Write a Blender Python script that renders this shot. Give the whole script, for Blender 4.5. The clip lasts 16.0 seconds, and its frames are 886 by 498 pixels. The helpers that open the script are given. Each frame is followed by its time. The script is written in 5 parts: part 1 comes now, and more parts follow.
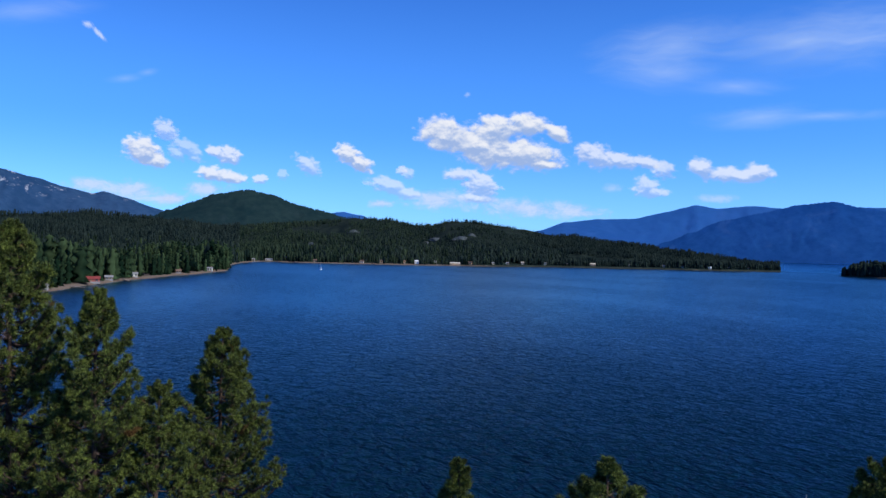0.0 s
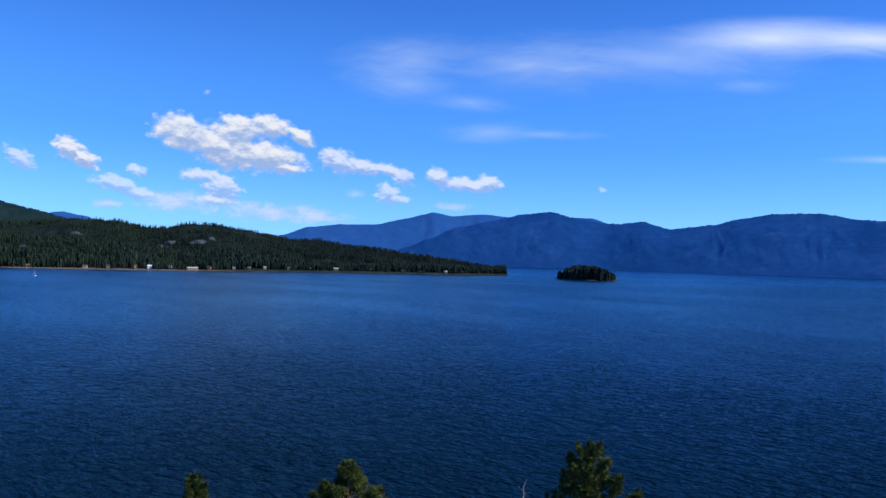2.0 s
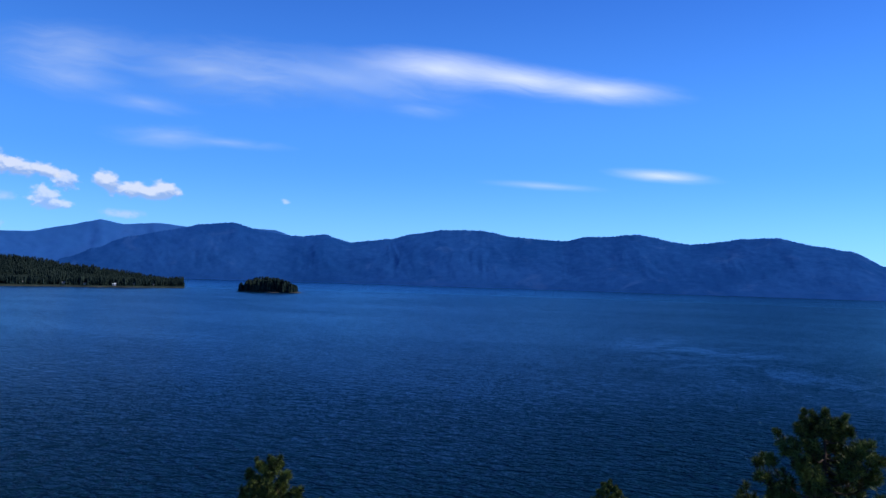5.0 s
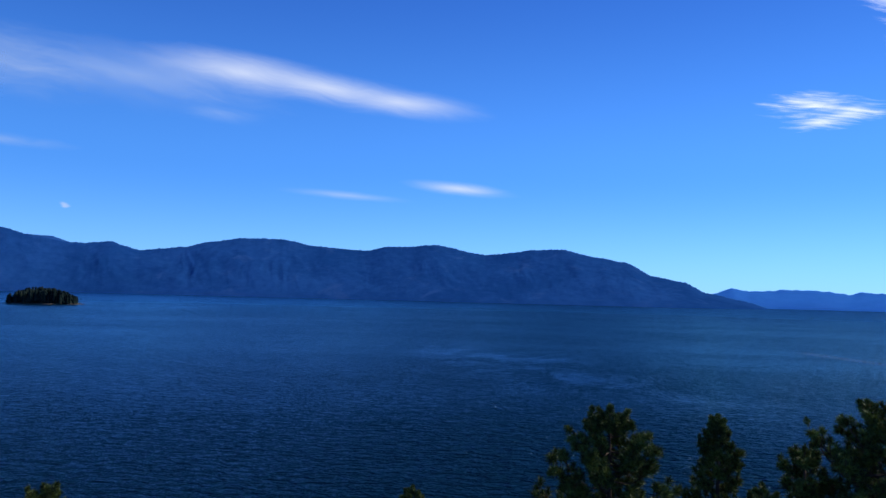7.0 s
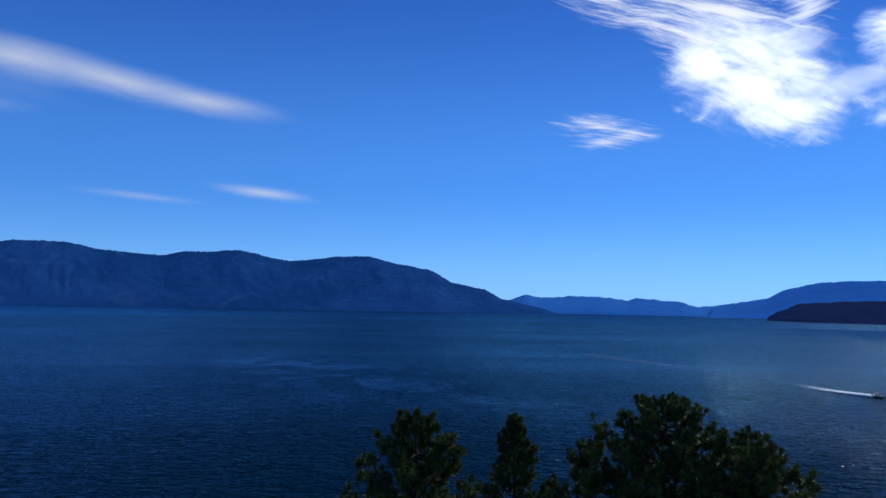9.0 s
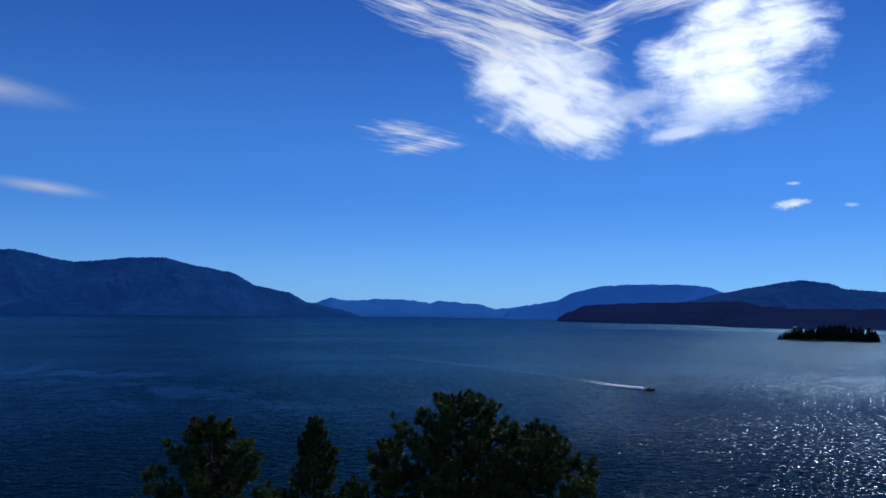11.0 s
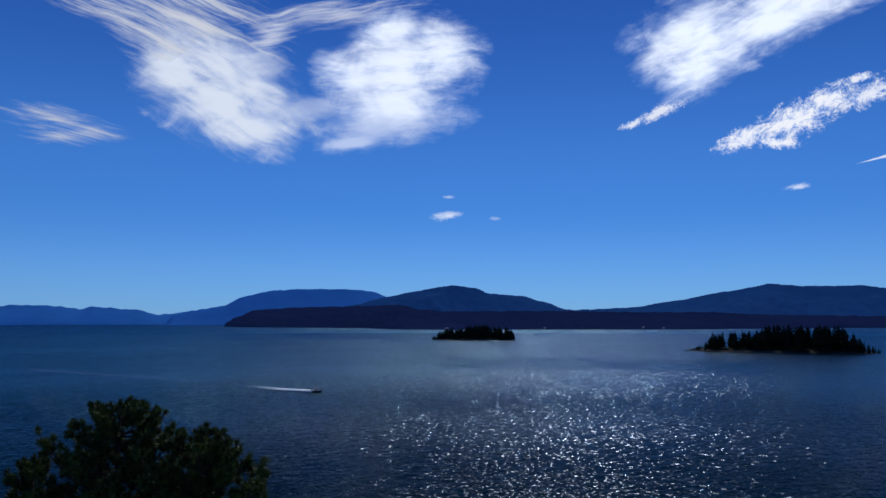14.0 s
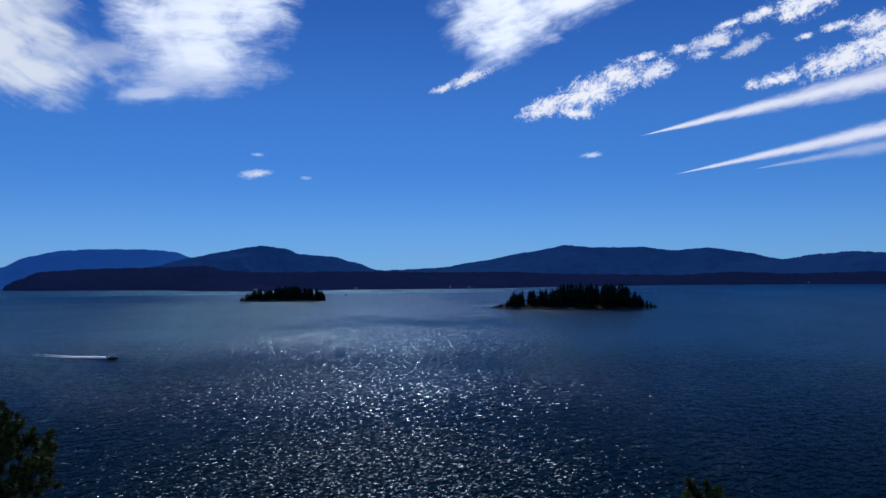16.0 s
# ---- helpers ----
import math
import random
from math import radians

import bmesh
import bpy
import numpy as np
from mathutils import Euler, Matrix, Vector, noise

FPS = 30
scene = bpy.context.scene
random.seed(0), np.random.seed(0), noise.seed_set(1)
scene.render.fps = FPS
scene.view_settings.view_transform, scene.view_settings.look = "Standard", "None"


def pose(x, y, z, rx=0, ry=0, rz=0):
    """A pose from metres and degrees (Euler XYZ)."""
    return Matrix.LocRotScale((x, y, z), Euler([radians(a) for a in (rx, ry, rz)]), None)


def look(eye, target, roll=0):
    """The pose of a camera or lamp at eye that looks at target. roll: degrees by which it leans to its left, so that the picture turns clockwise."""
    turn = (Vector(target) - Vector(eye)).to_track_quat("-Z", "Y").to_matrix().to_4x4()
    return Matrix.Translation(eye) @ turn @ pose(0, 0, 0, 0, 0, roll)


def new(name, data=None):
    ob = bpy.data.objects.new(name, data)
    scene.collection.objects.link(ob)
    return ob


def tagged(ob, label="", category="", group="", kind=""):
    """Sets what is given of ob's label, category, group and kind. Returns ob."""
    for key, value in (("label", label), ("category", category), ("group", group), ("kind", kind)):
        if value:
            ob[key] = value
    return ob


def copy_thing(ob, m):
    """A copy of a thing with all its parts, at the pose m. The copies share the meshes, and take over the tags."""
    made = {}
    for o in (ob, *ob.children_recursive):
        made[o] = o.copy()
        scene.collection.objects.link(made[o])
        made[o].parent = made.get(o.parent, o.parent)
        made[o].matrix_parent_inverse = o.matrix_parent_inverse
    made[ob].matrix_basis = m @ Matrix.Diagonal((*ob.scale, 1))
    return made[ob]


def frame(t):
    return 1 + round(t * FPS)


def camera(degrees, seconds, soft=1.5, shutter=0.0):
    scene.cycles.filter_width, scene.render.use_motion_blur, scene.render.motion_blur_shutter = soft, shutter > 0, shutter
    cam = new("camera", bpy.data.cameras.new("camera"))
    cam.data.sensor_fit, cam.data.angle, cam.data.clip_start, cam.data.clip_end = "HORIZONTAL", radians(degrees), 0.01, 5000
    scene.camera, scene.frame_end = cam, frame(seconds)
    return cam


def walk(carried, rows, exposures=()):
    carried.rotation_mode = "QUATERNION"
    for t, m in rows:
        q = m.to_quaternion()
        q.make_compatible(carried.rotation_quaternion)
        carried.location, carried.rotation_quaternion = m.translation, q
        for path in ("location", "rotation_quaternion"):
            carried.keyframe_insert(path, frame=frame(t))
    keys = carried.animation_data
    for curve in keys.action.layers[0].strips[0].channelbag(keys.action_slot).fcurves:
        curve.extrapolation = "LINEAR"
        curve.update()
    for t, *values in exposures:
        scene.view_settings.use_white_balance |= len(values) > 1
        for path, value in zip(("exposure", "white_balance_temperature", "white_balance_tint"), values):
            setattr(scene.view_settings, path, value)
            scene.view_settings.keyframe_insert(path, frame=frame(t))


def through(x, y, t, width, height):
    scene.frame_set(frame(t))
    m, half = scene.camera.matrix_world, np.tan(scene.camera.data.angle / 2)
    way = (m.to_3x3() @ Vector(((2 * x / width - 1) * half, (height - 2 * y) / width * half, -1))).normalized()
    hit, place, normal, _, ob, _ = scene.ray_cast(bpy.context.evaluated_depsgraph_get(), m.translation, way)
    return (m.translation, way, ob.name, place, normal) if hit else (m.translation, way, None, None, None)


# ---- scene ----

# ================= camera and walk =================
cam = camera(59.77, 16.0)
# seconds, x, y, z in metres, then yaw, pitch and roll in degrees
ROWS = [
    (0.0, 0.00, 0.00, 32.00, 0.01, -0.11, 1.44),
    (0.5, -0.03, -0.10, 32.02, -4.82, 0.05, 1.48),
    (1.0, -0.01, -0.09, 32.03, -9.53, 0.31, 1.59),
    (1.5, -0.00, -0.08, 32.03, -14.16, 0.49, 1.59),
    (2.0, 0.01, -0.13, 32.07, -18.86, 0.74, 1.65),
    (2.5, -0.00, -0.11, 32.08, -23.04, 0.99, 1.68),
    (3.0, -0.03, -0.14, 32.10, -27.16, 1.27, 1.67),
    (3.5, -0.02, -0.16, 32.07, -31.25, 1.58, 1.57),
    (4.0, -0.03, -0.18, 32.10, -34.88, 1.82, 1.65),
    (6.5, 0.17, 0.16, 32.02, -53.11, 3.12, 1.49),
    (7.0, 0.14, 0.17, 32.01, -56.73, 3.40, 1.42),
    (7.5, 0.13, 0.17, 32.03, -60.36, 3.61, 1.34),
    (8.0, 0.05, 0.21, 32.01, -63.98, 3.82, 1.27),
    (8.5, -0.08, 0.21, 31.99, -67.58, 4.04, 1.28),
    (9.0, -0.15, 0.20, 32.02, -71.13, 4.21, 1.19),
    (11.5, -0.01, 0.14, 31.93, -89.32, 4.80, 0.72),
    (12.0, -0.03, 0.17, 31.91, -93.23, 4.91, 0.58),
    (12.5, -0.05, 0.22, 31.92, -97.05, 4.96, 0.43),
    (13.0, -0.04, 0.23, 31.88, -101.03, 5.06, 0.34),
    (13.5, -0.04, 0.27, 31.84, -105.35, 5.12, 0.17),
    (14.0, -0.05, 0.28, 31.82, -109.71, 5.19, 0.02),
    (14.5, -0.04, 0.28, 31.80, -113.43, 4.62, -0.13),
    (15.0, -0.03, 0.26, 31.80, -117.24, 3.75, -0.21),
    (15.5, -0.01, 0.25, 31.81, -120.77, 2.94, -0.30),
    (16.0, -0.00, 0.24, 31.80, -123.68, 2.22, -0.41),
]


def held(x, y, z, yaw, pitch, roll):
    return pose(x, y, z, 90 + pitch, 0, yaw) @ pose(0, 0, 0, 0, 0, roll)


EXPOSURES = [(0.0, -0.04, 6500, 10), (4.0, -0.03, 6560, 10), (7.0, -0.2, 6700, 9.5), (9.0, -0.6, 6550, 9.5), (12.0, -1.02, 6450, 10.5), (14.0, -1.2, 6450, 11), (16.0, -1.24, 6450, 11)]
walk(cam, [(r[0], held(*r[1:])) for r in ROWS], EXPOSURES)

# ================= sky and sun =================
EYE = 32.0                       # height of the lookout over the lake
SUN_AZ, SUN_EL = 117.6, 38.0     # degrees clockwise from +y, and above the horizon


def bearing(az, dist, z=0.0):
    """A place at a bearing (degrees clockwise from +y) and a level distance."""
    a = radians(az)
    return Vector((math.sin(a) * dist, math.cos(a) * dist, z))


world = bpy.data.worlds.new("sky")
scene.world = world
world.use_nodes = True
wn = world.node_tree
wn.nodes.clear()
sky = wn.nodes.new("ShaderNodeTexSky")
sky.sky_type, sky.sun_disc = "NISHITA", False
sky.sun_elevation, sky.sun_rotation = radians(SUN_EL), radians(SUN_AZ)
sky.altitude, sky.air_density, sky.dust_density, sky.ozone_density = 600, 0.92, 0.03, 3.0
deep = wn.nodes.new("ShaderNodeGamma")       # an even sky: the camera's dark blue overhead, paler low down
deep.inputs["Gamma"].default_value = 0.6
up = wn.nodes.new("ShaderNodeSeparateXYZ")
ray = wn.nodes.new("ShaderNodeTexCoord")
ramp = wn.nodes.new("ShaderNodeValToRGB")
ramp.color_ramp.interpolation = "EASE"
low, high = ramp.color_ramp.elements
low.position, low.color = 0.02, (0.97, 0.93, 0.94, 1)
high.position, high.color = 0.42, (0.30, 0.44, 0.66, 1)
mid = ramp.color_ramp.elements.new(0.16)
mid.color = (0.57, 0.73, 0.86, 1)
top = ramp.color_ramp.elements.new(0.85)
top.color = (0.17, 0.24, 0.4, 1)


def tinted(a, b):
    q = wn.nodes.new("ShaderNodeMix")
    q.data_type, q.blend_type = "RGBA", "MULTIPLY"
    q.inputs["Factor"].default_value = 1.0
    wn.links.new(a, q.inputs["A"])
    if isinstance(b, tuple):
        q.inputs["B"].default_value = b
    else:
        wn.links.new(b, q.inputs["B"])
    return q.outputs["Result"]


back = wn.nodes.new("ShaderNodeBackground")
back.inputs["Strength"].default_value = 0.11
wout = wn.nodes.new("ShaderNodeOutputWorld")
wn.links.new(sky.outputs[0], deep.inputs["Color"])
wn.links.new(ray.outputs["Generated"], up.inputs[0])
wn.links.new(up.outputs[2], ramp.inputs["Fac"])
wn.links.new(tinted(tinted(deep.outputs[0], (0.93, 2.17, 4.28, 1)), ramp.outputs["Color"]), back.inputs["Color"])
wn.links.new(back.outputs[0], wout.inputs["Surface"])

sun = bpy.data.lights.new("sun", "SUN")
sun.energy, sun.angle, sun.color = 4.4, radians(0.53), (1.0, 0.96, 0.9)
sun_ob = new("sun", sun)
sun_ob.matrix_world = look(bearing(SUN_AZ, 100 * math.cos(radians(SUN_EL)), 100 * math.sin(radians(SUN_EL))), (0, 0, 0))


# ================= materials =================
class Nodes:
    """Short calls for building a node material."""

    def __init__(self, name):
        self.mat = bpy.data.materials.new(name)
        self.mat.use_nodes = True
        self.tree = self.mat.node_tree
        self.tree.nodes.clear()
        self.out = self.tree.nodes.new("ShaderNodeOutputMaterial")

    def put(self, node, value):
        if isinstance(value, bpy.types.NodeSocket):
            self.tree.links.new(value, node)
        elif value is not None:
            node.default_value = value

    def node(self, kind, **ins):
        n = self.tree.nodes.new(kind)
        for k, v in ins.items():
            self.put(n.inputs[int(k[1:]) if k[1:].isdigit() else k.replace("_", " ")], v)
        return n

    def position(self):
        return self.node("ShaderNodeNewGeometry").outputs["Position"]

    def local(self):
        return self.node("ShaderNodeTexCoord").outputs["Object"]

    def mapped(self, vec, scale=(1, 1, 1), rot=(0, 0, 0), loc=(0, 0, 0)):
        return self.node("ShaderNodeMapping", Vector=vec, Scale=scale, Rotation=rot, Location=loc).outputs[0]

    def noise(self, vec, scale, detail=4.0, rough=0.5, warp=0.0):
        return self.node("ShaderNodeTexNoise", Vector=vec, Scale=scale, Detail=detail, Roughness=rough, Distortion=warp).outputs[0]

    def math(self, op, a, b=None, c=None, clamp=False):
        n = self.tree.nodes.new("ShaderNodeMath")
        n.operation, n.use_clamp = op, clamp
        for i, v in enumerate((a, b, c)):
            self.put(n.inputs[i], v)
        return n.outputs[0]

    def span(self, v, lo, hi, to_lo=0.0, to_hi=1.0, smooth=True):
        n = self.tree.nodes.new("ShaderNodeMapRange")
        n.interpolation_type = "SMOOTHSTEP" if smooth else "LINEAR"
        for k, x in zip(("Value", "From Min", "From Max", "To Min", "To Max"), (v, lo, hi, to_lo, to_hi)):
            self.put(n.inputs[k], x)
        return n.outputs[0]

    def mix(self, f, a, b):
        n = self.tree.nodes.new("ShaderNodeMix")
        n.data_type = "RGBA"
        self.put(n.inputs["Factor"], f)
        self.put(n.inputs["A"], a if not isinstance(a, tuple) else (*a, 1)[:4])
        self.put(n.inputs["B"], b if not isinstance(b, tuple) else (*b, 1)[:4])
        return n.outputs["Result"]

    def split(self, vec):
        return self.node("ShaderNodeSeparateXYZ", Vector=vec).outputs

    def bump(self, height, strength, distance, normal=None):
        return self.node("ShaderNodeBump", Height=height, Strength=strength, Distance=distance, Normal=normal).outputs[0]

    def surface(self, color, rough=0.8, metal=0.0, normal=None, spec=0.5):
        b = self.node("ShaderNodeBsdfPrincipled", Roughness=rough, Metallic=metal, Normal=normal)
        b.inputs["Specular IOR Level"].default_value = spec
        self.put(b.inputs["Base Color"], (*color, 1)[:4] if isinstance(color, tuple) else color)
        self.tree.links.new(b.outputs[0], self.out.inputs["Surface"])
        return self.mat


def plain(name, color, rough=0.7, grain=8.0, vary=0.25, metal=0.0, bump=0.002):
    """A painted, plastic or timber surface with fine grain and soiling."""
    n = Nodes(name)
    p = n.local()
    a = n.noise(p, grain, 5, 0.6)
    b = n.noise(p, grain * 0.13, 3)
    f = n.math("MULTIPLY", n.math("ADD", a, b), 0.5)
    col = n.mix(n.span(f, 0.3, 0.7), tuple(c * (1 - vary) for c in color), tuple(min(1, c * (1 + vary * 0.6)) for c in color))
    return n.surface(col, n.span(a, 0.2, 0.8, rough - 0.1, min(1, rough + 0.1)), metal, n.bump(a, 0.4, bump))


def foliage(name, dark, light, scale, dead=None, through=0.25, gloss=0.25, even=0.0):
    """Needles: two greens in clumps, a little light coming through."""
    n = Nodes(name)
    p = n.position()
    r = n.node("ShaderNodeNewGeometry").outputs["Random Per Island"]
    clump = n.noise(p, scale, 4, 0.65)
    f = n.span(n.math("ADD", n.math("MULTIPLY", clump, 0.75), n.math("MULTIPLY", r, 0.38 if even else 0.3)), 0.34, 0.76)
    col = n.mix(f, dark, light)
    if dead:
        d = n.span(n.noise(n.mapped(p, loc=(31, 7, 3)), scale * 0.55, 2), 0.66, 0.74)
        col = n.mix(n.math("MULTIPLY", d, 0.75), col, dead)
    dif = n.node("ShaderNodeBsdfPrincipled", Roughness=0.55)
    dif.inputs["Specular IOR Level"].default_value = gloss
    n.put(dif.inputs["Base Color"], col)
    tra = n.node("ShaderNodeBsdfTranslucent", Color=col)
    if even:                                              # far crowns, whose needles face every way
        tilt = n.node("ShaderNodeVectorMath", i0=n.node("ShaderNodeNewGeometry").outputs["Normal"], i1=(0.0, 0.0, even))
        unit = n.node("ShaderNodeVectorMath", i0=tilt.outputs[0])
        unit.operation = "NORMALIZE"
        n.put(dif.inputs["Normal"], unit.outputs[0])
        n.put(tra.inputs["Normal"], unit.outputs[0])
    m = n.node("ShaderNodeMixShader", i0=through, i1=dif.outputs[0], i2=tra.outputs[0])
    n.tree.links.new(m.outputs[0], n.out.inputs["Surface"])
    return n.mat


def bark_material(name, dark, light):
    n = Nodes(name)
    p = n.position()
    plates = n.noise(n.mapped(p, (1, 1, 0.3)), 9, 5, 0.65)
    broad = n.noise(p, 1.3, 2)
    f = n.span(n.math("ADD", n.math("MULTIPLY", plates, 0.7), n.math("MULTIPLY", broad, 0.3)), 0.35, 0.65)
    return n.surface(n.mix(f, dark, light), 0.9, 0, n.bump(plates, 0.9, 0.03), 0.2)


def forest_floor(name, dark, light, bare, beach, scale, bare_at=0.68, open_shore=False):
    """Land under and between conifers, with bare patches and a strip of beach at the waterline."""
    n = Nodes(name)
    p = n.position()
    fine = n.noise(p, scale, 6, 0.65)
    broad = n.noise(p, scale * 0.12, 3, 0.55)
    col = n.mix(n.span(fine, 0.35, 0.65), dark, light)
    col = n.mix(n.span(broad, bare_at, bare_at + 0.06), col, bare)
    z = n.math("ADD", n.split(p)[2], n.math("MULTIPLY", n.math("SUBTRACT", fine, 0.5), 1.6))
    sand = n.mix(n.noise(p, 0.25, 4), beach, tuple(c * 0.6 for c in beach))
    if open_shore:
        off = n.node("ShaderNodeVectorMath", i0=p)
        off.operation = "LENGTH"
        sand = n.mix(n.span(off.outputs["Value"], 1340.0, 1400.0, 0.0, 0.85), sand, col)     # only the bay's head is open sand
    col = n.mix(n.span(z, 1.3, 2.4), sand, col)
    return n.surface(col, 0.95, 0, n.bump(fine, 0.8, 1.5 / scale * 0.03), 0.0)


def far_forest(name, dark, light, bare, grain, snow=None):
    """Wooded slopes in the distance: crowns, gullies, paler scree streaks and, high up, old snow. Air haze comes in
    with the colours given.
    """
    n = Nodes(name)
    p = n.position()
    crowns = n.noise(p, grain, 5, 0.7)
    broad = n.noise(p, grain * 0.09, 4, 0.55, 0.4)
    f = n.math("ADD", n.math("MULTIPLY", crowns, 0.5), n.math("MULTIPLY", broad, 0.5))
    col = n.mix(n.span(f, 0.38, 0.64), dark, light)
    streak = n.noise(n.mapped(p, (1, 1, 0.7), (0.5, 0.4, 0)), grain * 0.3, 5, 0.6, 0.8)
    col = n.mix(n.math("MULTIPLY", n.span(streak, 0.55, 0.72), 0.5), col, bare)
    if snow:
        lying = n.math("MULTIPLY", n.span(n.noise(p, grain * 0.9, 6, 0.75), 0.57, 0.63), n.span(n.split(p)[2], snow, snow + 70))
        col = n.mix(lying, col, (0.62, 0.66, 0.72))
    tilt = n.node("ShaderNodeVectorMath", i0=n.node("ShaderNodeNewGeometry").outputs["Normal"], i1=(0.0, 0.0, 0.8))   # normals leaned up, so slopes shade as evenly as in haze
    even = n.node("ShaderNodeVectorMath", i0=tilt.outputs[0])
    even.operation = "NORMALIZE"
    gully = n.noise(n.mapped(n.mapped(p, rot=(0, 0.5, 0)), (1, 1, 0.3)), grain * 0.15, 3, 0.55, 0.4)
    nor = n.bump(crowns, 0.2, 0.1 / grain, n.bump(gully, 0.7, 0.55 / grain, even.outputs[0]))
    front = n.node("ShaderNodeBsdfDiffuse", Color=col, Normal=nor)
    back = n.node("ShaderNodeBsdfTranslucent", Color=col, Normal=nor)          # light soaks through the crowns, which also evens their shading like haze
    m = n.node("ShaderNodeMixShader", i0=0.42, i1=front.outputs[0], i2=back.outputs[0])
    n.tree.links.new(m.outputs[0], n.out.inputs["Surface"])
    return n.mat


def water_material():
    n = Nodes("lake_water")
    p = n.position()
    turned = n.mapped(p, (1, 1, 1), (0, 0, radians(-27)))           # the wind blows along the turned x
    swell = n.noise(n.mapped(turned, (0.46, 0.26, 1)), 1.0, 2.6, 0.5, 0.8)
    chop = n.noise(n.mapped(turned, (1.5, 1.0, 1)), 1.0, 1.5, 0.5, 0.6)
    patch = n.span(n.noise(n.mapped(turned, (0.08, 0.05, 1)), 1.0, 2, 0.6, 0.5), 0.3, 0.7, 0.6, 1.4)
    gusts = n.noise(n.mapped(turned, (0.009, 0.004, 1)), 1.0, 4, 0.6, 0.5)
    calm = n.span(gusts, 0.32, 0.68, 0.75, 1.2)
    h = n.math("ADD", n.math("MULTIPLY", swell, 0.95), n.math("MULTIPLY", n.math("MULTIPLY", chop, patch), 0.16))
    out = n.node("ShaderNodeVectorMath", i0=p)
    out.operation = "LENGTH"
    off = out.outputs["Value"]
    nor = n.bump(n.math("MULTIPLY", n.math("MULTIPLY", h, calm), n.span(off, 150.0, 450.0, 2.3, 1.0)), 1.0, 1.35)
    # small steep faces that flash in the sun, drawn out along its path; stretched by distance so the glints suit the
    # camera's view
    sunward = n.mapped(p, rot=(0, 0, radians(SUN_AZ)))

    def faces(across, along):
        return n.node("ShaderNodeTexNoise", Vector=n.mapped(sunward, (across, along, 1)), Scale=1.0, Detail=2.5, Roughness=0.62, Distortion=0.2).outputs["Color"]

    tilt = n.mix(n.span(off, 130.0, 210.0), faces(1.25, 1.1), faces(1.0, 0.55))
    tilt = n.mix(n.span(off, 230.0, 380.0), tilt, faces(0.9, 0.36))
    tilt = n.mix(n.span(off, 420.0, 700.0), tilt, faces(0.9, 0.22))
    lean = n.split(tilt)
    slope = n.span(gusts, 0.3, 0.7, 1.55, 2.1)
    steep = n.node("ShaderNodeCombineXYZ", X=n.math("MULTIPLY", n.math("SUBTRACT", lean[0], 0.5), slope),
                   Y=n.math("MULTIPLY", n.math("SUBTRACT", lean[1], 0.5), slope), Z=1.0).outputs[0]
    unit = n.node("ShaderNodeVectorMath", i0=steep)
    unit.operation = "NORMALIZE"
    body = n.node("ShaderNodeBsdfDiffuse", Normal=nor)
    n.put(body.inputs["Color"], n.mix(gusts, (0.0007, 0.0095, 0.017), (0.0016, 0.018, 0.036)))
    soft = n.node("ShaderNodeBsdfGlossy", Color=(0.44, 0.84, 1.0, 1), Roughness=n.math("ADD", n.span(off, 150.0, 500.0, 0.08, 0.17), n.span(off, 700.0, 3000.0, 0.0, 0.23)), Normal=nor)
    soft.distribution = "BECKMANN"
    flash = n.node("ShaderNodeBsdfGlossy", Color=(0.62, 0.78, 1.0, 1), Roughness=0.28, Normal=unit.outputs[0])
    flash.distribution = "BECKMANN"
    gloss = n.node("ShaderNodeMixShader", i0=0.33, i1=soft.outputs[0], i2=flash.outputs[0])
    # a pale slick drawn out by the wind, off the middle of the near shore
    local = n.mapped(n.mapped(p, loc=(-330.0, -165.0, 0.0)), rot=(0, 0, radians(-46)))
    local = n.mapped(local, (0.0052, 0.0155, 0))
    spread = n.node("ShaderNodeVectorMath", i0=local)
    spread.operation = "LENGTH"
    slick = n.math("MULTIPLY", n.span(spread.outputs["Value"], 0.3, 1.0, 1.0, 0.0), n.span(n.noise(n.mapped(turned, (0.02, 0.03, 1)), 1.0, 6, 0.7, 1.0), 0.46, 0.64))
    edge = n.node("ShaderNodeFresnel", IOR=1.333, Normal=nor)
    # mirror strength scaled by distance from the lookout, tuned to the camera's view
    distance_gain = n.math("ADD", n.span(off, 85.0, 260.0, 0.27, 1.12), n.span(off, 400.0, 1500.0, 0.0, -0.1))
    way = n.split(n.mapped(p, rot=(0, 0, radians(112))))
    ruffled = n.span(n.math("DIVIDE", way[1], off), 0.3, 0.75, 1.0, 0.49)           # mirror strength cut towards the sun's side, to darken the water seen there
    share = n.math("MULTIPLY", edge.outputs[0], n.math("MULTIPLY", ruffled, n.math("ADD", distance_gain, n.math("MULTIPLY", slick, 1.1))))
    all_in = n.node("ShaderNodeMixShader", i0=share, i1=body.outputs[0], i2=gloss.outputs[0])
    n.tree.links.new(all_in.outputs[0], n.out.inputs["Surface"])
    return n.mat


NEEDLES = foliage("pine_needles", (0.013, 0.024, 0.009), (0.175, 0.22, 0.046), 2.6, (0.14, 0.066, 0.026), 0.08, 0.14)
BARK = bark_material("pine_bark", (0.025, 0.018, 0.014), (0.1, 0.066, 0.048))
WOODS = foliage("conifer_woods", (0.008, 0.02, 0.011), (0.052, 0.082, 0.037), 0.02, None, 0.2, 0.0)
# the next two are WOODS with distance haze painted into the greens
POINT_WOODS = foliage("hazed_conifer_woods", (0.01, 0.02, 0.021), (0.033, 0.051, 0.042), 0.02, None, 0.35, 0.0, 0.4)
